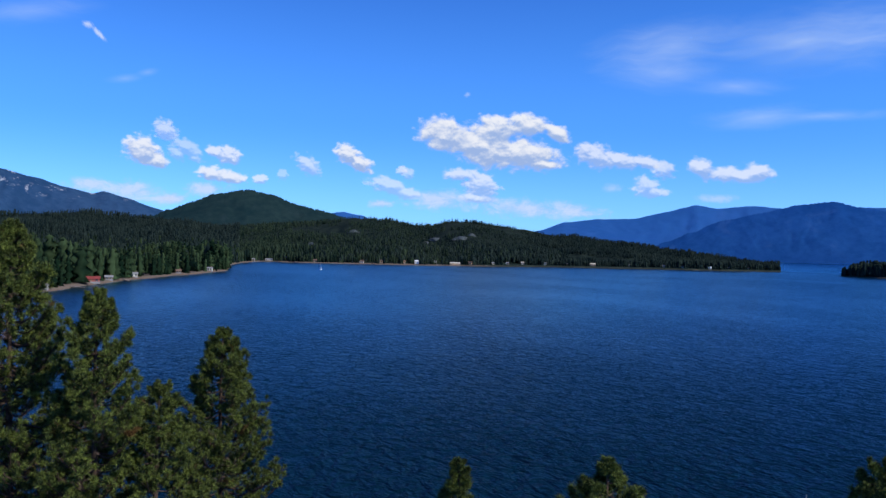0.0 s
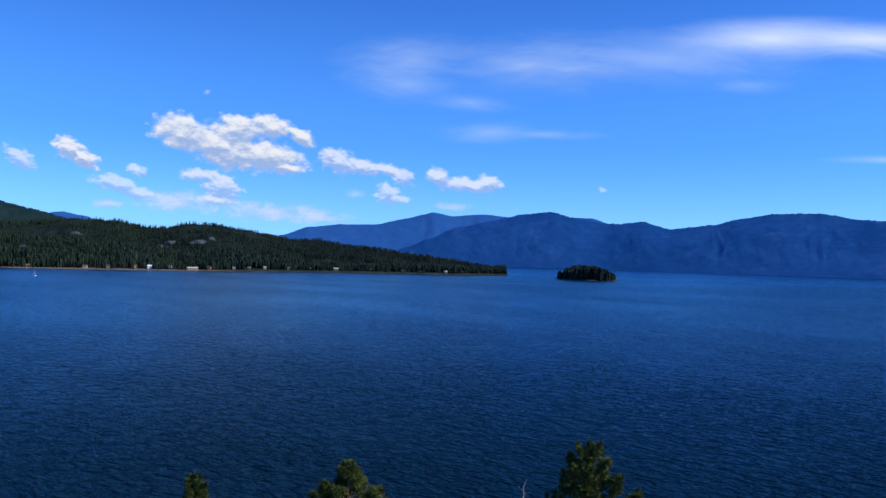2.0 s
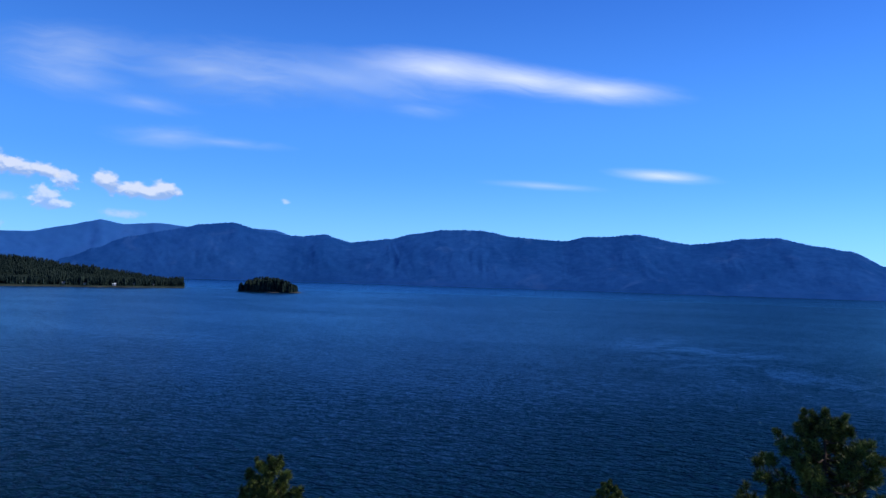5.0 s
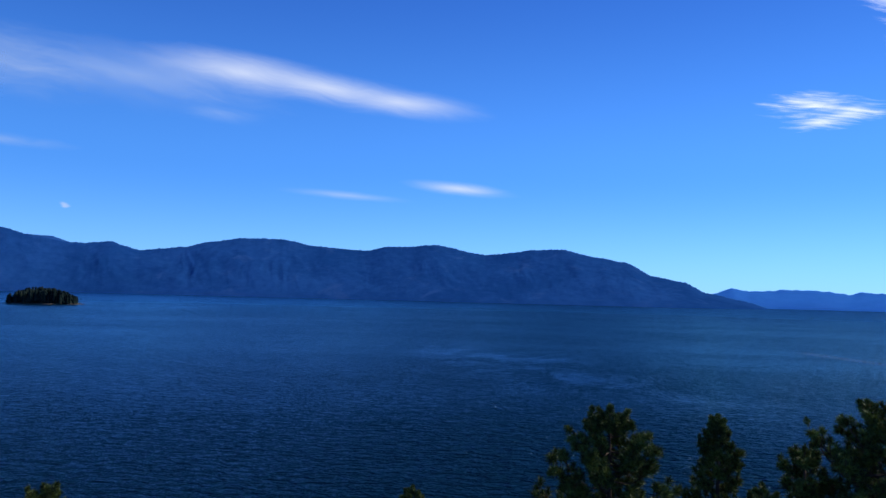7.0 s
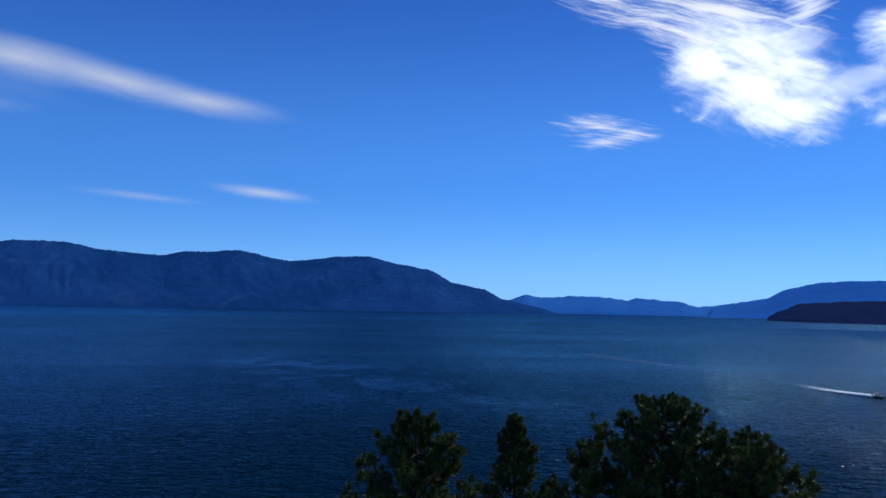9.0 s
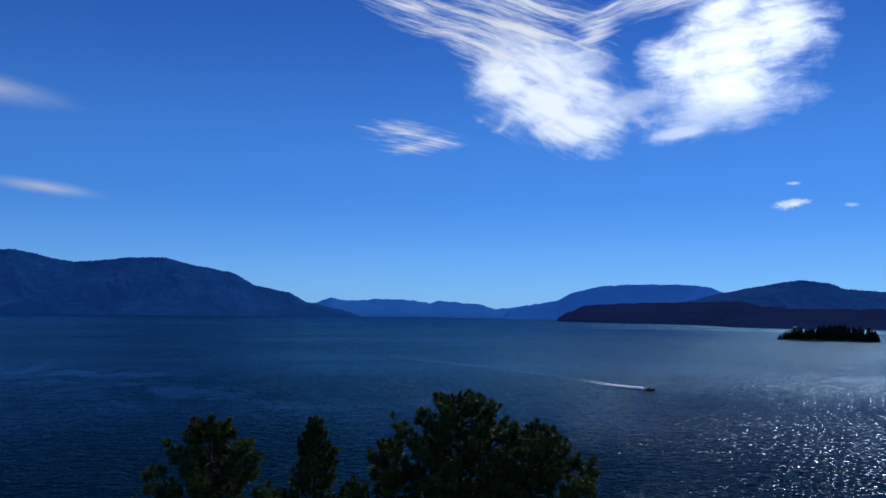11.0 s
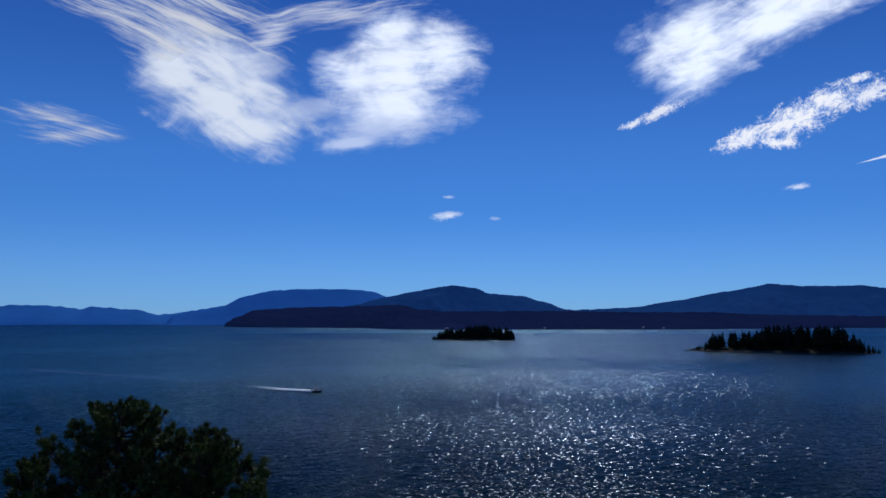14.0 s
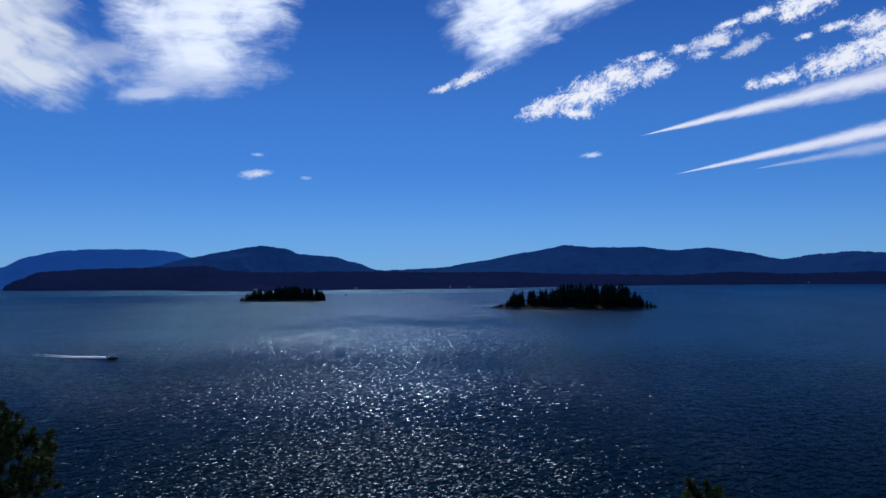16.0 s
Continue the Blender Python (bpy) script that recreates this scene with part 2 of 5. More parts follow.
HEAD_WOODS = foliage("half_hazed_conifer_woods", (0.009, 0.02, 0.016), (0.042, 0.066, 0.038), 0.02, None, 0.3, 0.0, 0.3)
ISLE_WOODS = foliage("island_conifer_needles", (0.014, 0.026, 0.014), (0.04, 0.05, 0.025), 0.05, None, 0.1, 0.0)
FLOOR = forest_floor("wooded_shore", (0.011, 0.02, 0.018), (0.023, 0.033, 0.027), (0.2, 0.15, 0.1), (0.2, 0.155, 0.125), 0.05, 0.76, True)
HILLSIDE = forest_floor("near_hillside", (0.06, 0.05, 0.03), (0.12, 0.1, 0.06), (0.2, 0.16, 0.11), (0.3, 0.27, 0.23), 0.8)
WATER = water_material()


# ================= mesh helpers =================
def mesh_from(name, verts, faces, mat, smooth=False):
    me = bpy.data.meshes.new(name)
    me.from_pydata([tuple(v) for v in verts], [], [tuple(f) for f in faces])
    me.materials.append(mat)
    if smooth:
        me.polygons.foreach_set("use_smooth", [True] * len(me.polygons))
    me.update()
    return me


def mesh_arrays(name, verts, tris, mat):
    """A mesh from numpy arrays of points and triangles."""
    me = bpy.data.meshes.new(name)
    me.vertices.add(len(verts))
    me.vertices.foreach_set("co", np.asarray(verts, np.float32).ravel())
    me.loops.add(len(tris) * 3)
    me.loops.foreach_set("vertex_index", np.asarray(tris, np.int32).ravel())
    me.polygons.add(len(tris))
    me.polygons.foreach_set("loop_start", np.arange(len(tris), dtype=np.int32) * 3)
    me.materials.append(mat)
    me.update(calc_edges=True)
    me.validate()
    return me


def part(name, bm, material, parent, label=""):
    """One mesh object under a thing or a part."""
    me = bpy.data.meshes.new(name)
    bm.to_mesh(me)
    bm.free()
    me.materials.append(material)
    ob = new(name, me)
    ob.parent = parent
    return tagged(ob, label)


def tube(points, radii, sides=7):
    """A bent, tapering round bar along points, closed at both ends."""
    verts, faces = [], []
    up = Vector((0.0, 0.0, 1.0))
    for i, (p, r) in enumerate(zip(points, radii)):
        d = (points[min(i + 1, len(points) - 1)] - points[max(i - 1, 0)]).normalized()
        side = d.cross(up if abs(d.z) < 0.9 else Vector((1, 0, 0))).normalized()
        other = d.cross(side)
        for k in range(sides):
            a = 2 * math.pi * k / sides
            verts.append(p + (side * math.cos(a) + other * math.sin(a)) * r)
    for i in range(len(points) - 1):
        for k in range(sides):
            a, b = i * sides + k, i * sides + (k + 1) % sides
            faces.append((a, b, b + sides, a + sides))
    faces.append(tuple(range(sides - 1, -1, -1)))
    faces.append(tuple(range((len(points) - 1) * sides, len(points) * sides)))
    return verts, faces


def box_bm(size, at=(0, 0, 0), bevel=0.0, turn=0.0):
    bm = bmesh.new()
    bmesh.ops.create_cube(bm, size=1.0)
    bmesh.ops.scale(bm, vec=size, verts=bm.verts)
    if bevel:
        bmesh.ops.bevel(bm, geom=bm.edges[:], offset=bevel, segments=2, affect="EDGES")
    if turn:
        bmesh.ops.rotate(bm, matrix=Matrix.Rotation(turn, 3, "Z"), verts=bm.verts)
    bmesh.ops.translate(bm, vec=at, verts=bm.verts)
    return bm


# ================= the lake =================
lake_bm = bmesh.new()
bmesh.ops.create_circle(lake_bm, cap_ends=True, segments=180, radius=4960)
lake_me = bpy.data.meshes.new("water")
lake_bm.to_mesh(lake_me)
lake_bm.free()
lake_me.materials.append(WATER)
lake = tagged(new("water", lake_me), "deep blue lake ruffled by small wind waves", "lake", kind="structure")


# ================= land =================
def smooth_at(x, pairs):
    """A smooth curve through a few control pairs (cosine steps mixed with straight ones)."""
    xs, ys = np.array(pairs, float).T
    x = np.asarray(x, float)
    i = np.clip(np.searchsorted(xs, x) - 1, 0, len(xs) - 2)
    f = np.clip((x - xs[i]) / (xs[i + 1] - xs[i]), 0, 1)
    g = f * 0.55 + (f * f * (3 - 2 * f)) * 0.45
    return ys[i] * (1 - g) + ys[i + 1] * g


def fbm(x, y, seed, octaves=5):
    """Fractal value noise on arrays, about -1 to 1."""
    rng = np.random.RandomState(seed)
    grid = rng.uniform(-1, 1, (64, 64))
    total, amp, norm = 0.0, 1.0, 0.0
    for o in range(octaves):
        xi, yi = np.floor(x).astype(int), np.floor(y).astype(int)
        fx, fy = x - xi, y - yi
        fx, fy = fx * fx * (3 - 2 * fx), fy * fy * (3 - 2 * fy)
        a, b = grid[yi % 64, xi % 64], grid[yi % 64, (xi + 1) % 64]
        c, d = grid[(yi + 1) % 64, xi % 64], grid[(yi + 1) % 64, (xi + 1) % 64]
        total = total + amp * ((a * (1 - fx) + b * fx) * (1 - fy) + (c * (1 - fx) + d * fx) * fy)
        norm += amp
        amp, x, y = amp * 0.5, x * 2.03 + 11.3, y * 2.03 + 5.7
    return total / norm


class Land:
    """Land that rises from a shoreline to a crest; both are curves over the bearing from the lookout."""

    def __init__(self, shore, crest_dist, crest_rise, seed, spurs=0.12, spur_size=1.6, cover=0.0, teeth=0.0, ends=0.5, beach=None, bumps=0.05):
        self.shore, self.crest_dist, self.crest_rise = shore, crest_dist, crest_rise
        self.seed, self.spurs, self.spur_size, self.cover, self.teeth, self.ends, self.beach, self.bumps = seed, spurs, spur_size, cover, teeth, ends, beach, bumps
        self.lo, self.hi = crest_rise[0][0], crest_rise[-1][0]

    def edge(self, az):
        wob = fbm(az * 1.3 + 40, az * 0 + 3.1, self.seed + 9, 2 if self.cover == 0 else 4)
        return smooth_at(az, self.shore) * (1 + (0.0005 if self.cover == 0 else 0.006) * wob)

    def top(self, az):
        return smooth_at(az, self.crest_dist)

    def height(self, az, dist):
        az, dist = np.asarray(az, float), np.asarray(dist, float)
        ds, dc = self.edge(az), self.top(az)
        rise = smooth_at(az, self.crest_rise)
        zc = EYE + dc * np.tan(np.radians(rise)) - self.cover
        zc = np.maximum(zc, 1.5)
        v = (dist - ds) / np.maximum(dc - ds, 1.0)
        vc = np.clip(v, 0, 1)
        eb, ec = -EYE / ds, (zc - EYE) / dc
        g = vc ** 0.85
        bend = fbm(az / self.spur_size * 0.7, vc * 2.0, self.seed + 6, 2)
        n = fbm(az / self.spur_size + 0.7 * bend + 0.9 * vc, vc * 1.6, self.seed, 3)
        n2 = fbm(az / self.spur_size * 2.6 + bend - 0.8 * vc, vc * 2.4, self.seed + 1, 3)
        g = g + self.spurs * (n - 0.4 * np.abs(n2)) * 4 * vc * (1 - vc)
        z = EYE + dist * (eb + (ec - eb) * np.clip(g, 0, 1))
        z = z + dc * math.tan(radians(self.bumps)) * fbm(az * 1.7, az * 0 + 7.7, self.seed + 3, 5) * vc ** 7
        z = z + self.teeth * fbm(az * 22, az * 0 + 1.5, self.seed + 5, 3) * vc ** 14
        if self.beach:
            wide = self.beach(az)
            bank = np.clip((az - 0.5) / 3.0, 0, 1)            # past the lodge the woods come down to a low dark bank
            low = 1.6 - 1.3 * bank
            z = np.where(dist - ds < wide, np.clip((dist - ds) / wide, -1, 1) * low, np.maximum(z, 1.6 + 2.2 * bank))
        z = np.where(v > 1, zc - (dist - dc) * 0.3, z)
        z = np.where(v < 0, (dist - ds) * 0.12, z)
        end = np.clip(np.minimum(az - self.lo, self.hi - az) / self.ends, 0, 1)
        return z * end ** 0.6 - (1 - end) * 2.5

    def build(self, name, mat, label, category, step=0.16, rows=34):
        az = np.arange(self.lo, self.hi + step * 0.5, step)
        v = np.concatenate([[-0.04], np.linspace(0, 1, rows), [1.06, 1.2]])
        if self.beach:
            v = np.sort(np.concatenate([v, [0.008, 0.016]]))
        a, vv = np.meshgrid(az, v)
        ds, dc = self.edge(a), self.top(a)
        dist = ds + vv * np.maximum(dc - ds, 1.0)
        z = self.height(a, dist)
        r = np.radians(a)
        pts = np.stack([np.sin(r) * dist, np.cos(r) * dist, z], -1).reshape(-1, 3)
        n, m = len(az), len(v)
        i = (np.arange(m - 1)[:, None] * n + np.arange(n - 1)[None]).ravel()
        tris = np.concatenate([np.stack([i, i + n, i + 1], 1), np.stack([i + 1, i + n, i + n + 1], 1)])
        me = mesh_arrays(name, pts, tris, mat)
        me.polygons.foreach_set("use_smooth", [True] * len(me.polygons))
        return tagged(new(name, me), label, category, kind="structure")


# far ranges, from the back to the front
# blue of the air's haze painted into these base colours, least in FAR_B
FAR_A = far_forest("hazed_snowy_slopes", (0.03, 0.09, 0.2), (0.055, 0.13, 0.26), (0.09, 0.17, 0.3), 0.02, 225)
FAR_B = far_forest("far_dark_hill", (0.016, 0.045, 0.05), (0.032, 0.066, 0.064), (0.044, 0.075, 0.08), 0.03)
FAR_C = far_forest("hazed_pale_range", (0.035, 0.16, 0.48), (0.046, 0.18, 0.53), (0.06, 0.2, 0.55), 0.015)
FAR_D = far_forest("hazed_wooded_range", (0.013, 0.09, 0.31), (0.024, 0.125, 0.4), (0.055, 0.165, 0.44), 0.022)
# haze blue painted in more strongly, to lift slopes that stand against the sun
FAR_E = far_forest("hazed_lake_end", (0.055, 0.3, 0.88), (0.065, 0.32, 0.92), (0.075, 0.33, 0.92), 0.015)
FAR_F = far_forest("hazed_plateau", (0.045, 0.25, 0.78), (0.055, 0.27, 0.84), (0.065, 0.29, 0.84), 0.015)
FAR_G = far_forest("hazed_dark_ridge", (0.024, 0.115, 0.35), (0.036, 0.14, 0.41), (0.05, 0.16, 0.44), 0.02)

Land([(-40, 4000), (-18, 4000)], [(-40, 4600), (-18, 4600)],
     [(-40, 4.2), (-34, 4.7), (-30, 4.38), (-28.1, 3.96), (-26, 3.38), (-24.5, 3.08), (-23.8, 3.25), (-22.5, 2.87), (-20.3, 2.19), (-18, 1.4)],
     21, 0.2, 2.2).build("mountain_range", FAR_A, "distant mountain range hazed blue, with old snow along its crest", "mountain")
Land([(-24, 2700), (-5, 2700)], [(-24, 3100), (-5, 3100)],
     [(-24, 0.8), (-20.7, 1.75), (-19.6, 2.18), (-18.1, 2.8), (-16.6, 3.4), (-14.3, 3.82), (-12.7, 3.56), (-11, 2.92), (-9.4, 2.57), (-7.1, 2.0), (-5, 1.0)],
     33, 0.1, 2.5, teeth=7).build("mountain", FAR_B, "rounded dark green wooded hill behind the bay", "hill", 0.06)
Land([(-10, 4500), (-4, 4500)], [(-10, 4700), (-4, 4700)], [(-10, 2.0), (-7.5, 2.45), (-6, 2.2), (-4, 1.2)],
     37, 0.05).build("mountain", FAR_C, "sliver of a ridge hazed pale blue far behind the hill", "mountain")
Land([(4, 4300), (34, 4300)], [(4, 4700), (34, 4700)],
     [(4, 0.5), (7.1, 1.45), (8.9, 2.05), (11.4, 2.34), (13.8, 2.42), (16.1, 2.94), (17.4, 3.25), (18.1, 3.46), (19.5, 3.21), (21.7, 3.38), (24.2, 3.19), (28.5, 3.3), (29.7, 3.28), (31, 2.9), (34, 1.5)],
     41, 0.12, 2.2).build("mountain_range", FAR_C, "mountain range hazed pale blue beyond the strait", "mountain")
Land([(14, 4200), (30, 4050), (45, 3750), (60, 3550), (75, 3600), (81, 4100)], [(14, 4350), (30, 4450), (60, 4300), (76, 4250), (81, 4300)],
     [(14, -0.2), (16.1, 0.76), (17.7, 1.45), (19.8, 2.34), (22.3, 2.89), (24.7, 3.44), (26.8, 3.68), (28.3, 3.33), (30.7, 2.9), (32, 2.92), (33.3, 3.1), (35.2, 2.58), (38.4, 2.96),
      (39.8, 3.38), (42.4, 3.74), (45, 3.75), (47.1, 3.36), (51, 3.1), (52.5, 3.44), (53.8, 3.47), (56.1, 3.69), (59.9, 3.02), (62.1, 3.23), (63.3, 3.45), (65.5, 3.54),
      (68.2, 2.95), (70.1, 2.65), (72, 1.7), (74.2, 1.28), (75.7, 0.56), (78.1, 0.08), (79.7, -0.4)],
     52, 0.07, 2.0, ends=0.2, teeth=5).build("mountain_range", FAR_D, "long steep wooded mountain range across the lake, hazed blue", "mountain", 0.07, 44)
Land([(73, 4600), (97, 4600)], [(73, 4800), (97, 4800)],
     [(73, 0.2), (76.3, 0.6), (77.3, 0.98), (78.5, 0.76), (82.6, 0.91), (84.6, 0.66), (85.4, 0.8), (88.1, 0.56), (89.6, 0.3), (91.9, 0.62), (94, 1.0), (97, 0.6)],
     61, 0.03, 1.5, bumps=0.16).build("mountain_range", FAR_E, "hills hazed light blue at the far end of the lake", "mountain")
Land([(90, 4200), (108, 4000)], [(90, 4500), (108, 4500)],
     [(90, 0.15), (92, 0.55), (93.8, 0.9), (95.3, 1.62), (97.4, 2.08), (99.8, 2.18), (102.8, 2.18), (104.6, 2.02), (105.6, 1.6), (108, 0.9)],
     67, 0.02, 2.0, teeth=3).build("mountain", FAR_F, "flat-topped wooded mountain hazed blue", "mountain")
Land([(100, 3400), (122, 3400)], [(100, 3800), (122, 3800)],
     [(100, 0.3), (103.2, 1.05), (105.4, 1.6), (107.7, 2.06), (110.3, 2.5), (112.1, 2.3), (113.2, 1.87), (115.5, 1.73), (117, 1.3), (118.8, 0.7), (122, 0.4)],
     71, 0.1, 2.0, teeth=4).build("mountain", FAR_G, "rounded wooded mountain hazed dark blue", "mountain", 0.08)
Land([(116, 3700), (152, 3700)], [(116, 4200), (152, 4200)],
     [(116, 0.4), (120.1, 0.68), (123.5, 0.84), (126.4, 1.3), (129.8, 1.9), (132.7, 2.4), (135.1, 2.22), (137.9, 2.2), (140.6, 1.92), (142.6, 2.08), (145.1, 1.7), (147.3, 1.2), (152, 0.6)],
     77, 0.12, 2.4, teeth=3).build("mountain", FAR_G, "long wooded ridge hazed dark blue", "mountain", 0.1)
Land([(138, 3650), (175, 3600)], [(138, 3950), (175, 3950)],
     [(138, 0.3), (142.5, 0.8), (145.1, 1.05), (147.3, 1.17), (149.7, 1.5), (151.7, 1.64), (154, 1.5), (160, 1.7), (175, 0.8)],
     83, 0.12, 2.4, teeth=4).build("mountain", FAR_G, "wooded ridge above the shore, hazed dark blue", "mountain", 0.1)

BAY = Land([(-48, 430), (-34, 440), (-27.1, 510), (-24.5, 583), (-21.7, 669), (-18.4, 767), (-15.6, 880), (-15.35, 1130), (-14.5, 1271), (-13.3, 1360), (-9.7, 1324),
            (-6, 1323), (-1.8, 1337), (2.8, 1370), (7, 1448), (11.1, 1490), (15, 1541), (18.9, 1570), (24, 1670)],
           [(-48, 1800), (-30, 2000), (-20, 2300), (-14, 2200), (-7, 2150), (0, 2050), (8, 2000), (13, 1900), (18, 1760), (24, 1730)],
           [(-48, 1.0), (-36, 1.3), (-29.9, 1.48), (-26.7, 1.75), (-25, 1.94), (-23.2, 1.74), (-19.6, 1.6), (-15.8, 1.24), (-12.6, 1.57), (-9.4, 1.75), (-6.9, 2.1), (-4, 2.1),
            (-2.4, 1.74), (-0.9, 1.74), (0.9, 2.06), (2.4, 2.03), (4.5, 1.76), (5.8, 1.6), (7.3, 1.28), (8.4, 1.14), (9.7, 1.22), (11, 0.98), (13, 0.78), (14.6, 0.52), (17, 0.16),
            (19.5, -0.04), (22, -0.28), (23.3, -0.4), (23.75, -0.5)],
           91, 0.16, 3.0, cover=4, ends=0.12, beach=lambda az: np.where(az < -15.4, 11.0, 1.6), bumps=0.13)
BAY.build("ground", FLOOR, "wooded bay shore with a narrow stony beach", "shore", 0.14, 40)
CAPE = Land([(93.9, 3250), (96, 3000), (100, 2850), (103.6, 2720), (106.4, 2350), (110, 2250), (117.7, 2380), (122, 2400), (127, 2480), (133, 2800), (140, 3300), (148, 3450), (175, 3500)],
            [(93.9, 3330), (97, 3350), (104, 3200), (107, 2900), (118, 2800), (127, 2850), (140, 3600), (175, 3800)],
            [(93.9, -0.35), (94.8, 0.13), (96.1, 0.66), (99.8, 0.86), (104.4, 0.97), (106.5, 1.06), (108.1, 0.7), (110.1, 0.57), (117.7, 0.6), (123.5, 0.5), (128.5, 0.5), (132.7, 0.3),
             (140.6, 0.17), (144.4, 0.36), (148, 0.2), (153.5, 0.3), (175, 0.4)],
            97, 0.1, 2.5, ends=0.15, teeth=5)
# navy air haze painted into the colours of this shore's woods
CAPE_FLOOR = far_forest("hazed_wooded_shore", (0.02, 0.04, 0.13), (0.025, 0.048, 0.15), (0.03, 0.053, 0.155), 0.03)
CAPE.build("ground", CAPE_FLOOR, "low dark wooded shore across the lake, hazed navy", "shore", 0.06, 24)


# ================= hillside under the lookout =================
def hillside_height(x, y):
    """The wooded bank that falls from behind the lookout to the waterline."""
    x, y = np.asarray(x, float), np.asarray(y, float)
    out = x * math.sin(radians(61.5)) + y * math.cos(radians(61.5))      # metres towards the lake
    side = x * math.cos(radians(61.5)) - y * math.sin(radians(61.5))
    wob = 5 * fbm(x / 30 + 9, y / 30 + 4, 5, 3)
    away = np.maximum(60 - np.hypot(x, y), -out - 0.22 * np.abs(side) + 10) + wob
    z = np.where(away > 0, 13.5 * (1 - np.exp(-np.maximum(away, 0) / 45)) + 0.05 * np.maximum(away, 0), away * 0.2)
    return z + 0.5 * fbm(x / 9, y / 9, 8, 4) * np.clip(away / 12, 0, 1)


gx = np.linspace(-420, 90, 221)
gy = np.linspace(-360, 260, 251)
mx, my = np.meshgrid(gx, gy)
mz = hillside_height(mx, my)
hp = np.stack([mx, my, mz], -1).reshape(-1, 3)
hn = len(gx)
hi = (np.arange(len(gy) - 1)[:, None] * hn + np.arange(hn - 1)[None]).ravel()
hill_me = mesh_arrays("ground", hp, np.concatenate([np.stack([hi, hi + 1, hi + hn], 1), np.stack([hi + 1, hi + hn + 1, hi + hn], 1)]), HILLSIDE)
hill_me.polygons.foreach_set("use_smooth", [True] * len(hill_me.polygons))
tagged(new("ground", hill_me), "dry brown needle-strewn hillside falling to the lake", "hillside", kind="structure")


# ================= woods on the far shores =================
def conifer_proto(rng, rings, sides):
    """A rough conifer one metre high: a stepped, uneven cone of boughs. Returns points and triangles."""
    blunt = rng.uniform(0.45, 0.95)                        # firs taper, old pines are blunt
    pts = [(0.0, 0.0, 1.0)]
    for i in range(rings):
        f = (i + 1) / rings
        step = 1.0 if i % 2 == 0 else 0.5
        r = (0.045 + blunt * 0.14 * f ** (0.85 - 0.4 * blunt)) * step * rng.uniform(0.8, 1.2)
        z = 1.0 - 0.93 * f ** (1.15 + 0.35 * blunt) + (0.03 if i % 2 else 0)
        turn = rng.uniform(0, 6.3)
        for k in range(sides):
            a = turn * 0.15 + 2 * math.pi * (k + 0.5 * (i % 2)) / sides
            rr = r * rng.uniform(0.45, 1.5)
            pts.append((rr * math.cos(a), rr * math.sin(a), z - rng.uniform(0, 0.05)))
    tris = [(0, 1 + k, 1 + (k + 1) % sides) for k in range(sides)]
    for i in range(rings - 1):
        for k in range(sides):
            a, b = 1 + i * sides + k, 1 + i * sides + (k + 1) % sides
            tris += [(a, a + sides, b), (b, a + sides, b + sides)]
    last = 1 + (rings - 1) * sides
    tris += [(last + (k + 1) % sides, last + k, last + (k + 2) % sides) for k in range(0, sides - 2)]
    return np.array(pts), np.array(tris)


def plant(name, places, heights, label, mat, rings, sides, seed):
    """Woods that nobody could count, as one mesh."""
    rng = np.random.RandomState(seed)
    protos = [conifer_proto(rng, rings, sides) for _ in range(7)]
    pts, tris, at = [], [], 0
    which = rng.randint(0, 7, len(places))
    for w, (pp, tt) in enumerate(protos):
        sel = np.where(which == w)[0]
        if not len(sel):
            continue
        a = rng.uniform(0, 6.283, len(sel))
        hgt = heights[sel]
        wide = hgt * rng.uniform(0.75, 1.35, len(sel))
        x = (pp[None, :, 0] * np.cos(a)[:, None] - pp[None, :, 1] * np.sin(a)[:, None]) * wide[:, None]
        y = (pp[None, :, 0] * np.sin(a)[:, None] + pp[None, :, 1] * np.cos(a)[:, None]) * wide[:, None]
        z = pp[None, :, 2] * hgt[:, None]
        p = np.stack([x, y, z], -1) + places[sel][:, None]
        t = tt[None] + (np.arange(len(sel)) * len(pp))[:, None, None] + at
        pts.append(p.reshape(-1, 3))
        tris.append(t.reshape(-1, 3))
        at += len(sel) * len(pp)
    me = mesh_arrays(name, np.concatenate(pts), np.concatenate(tris), mat)
    return tagged(new(name, me), label, "forest", kind="stuff")


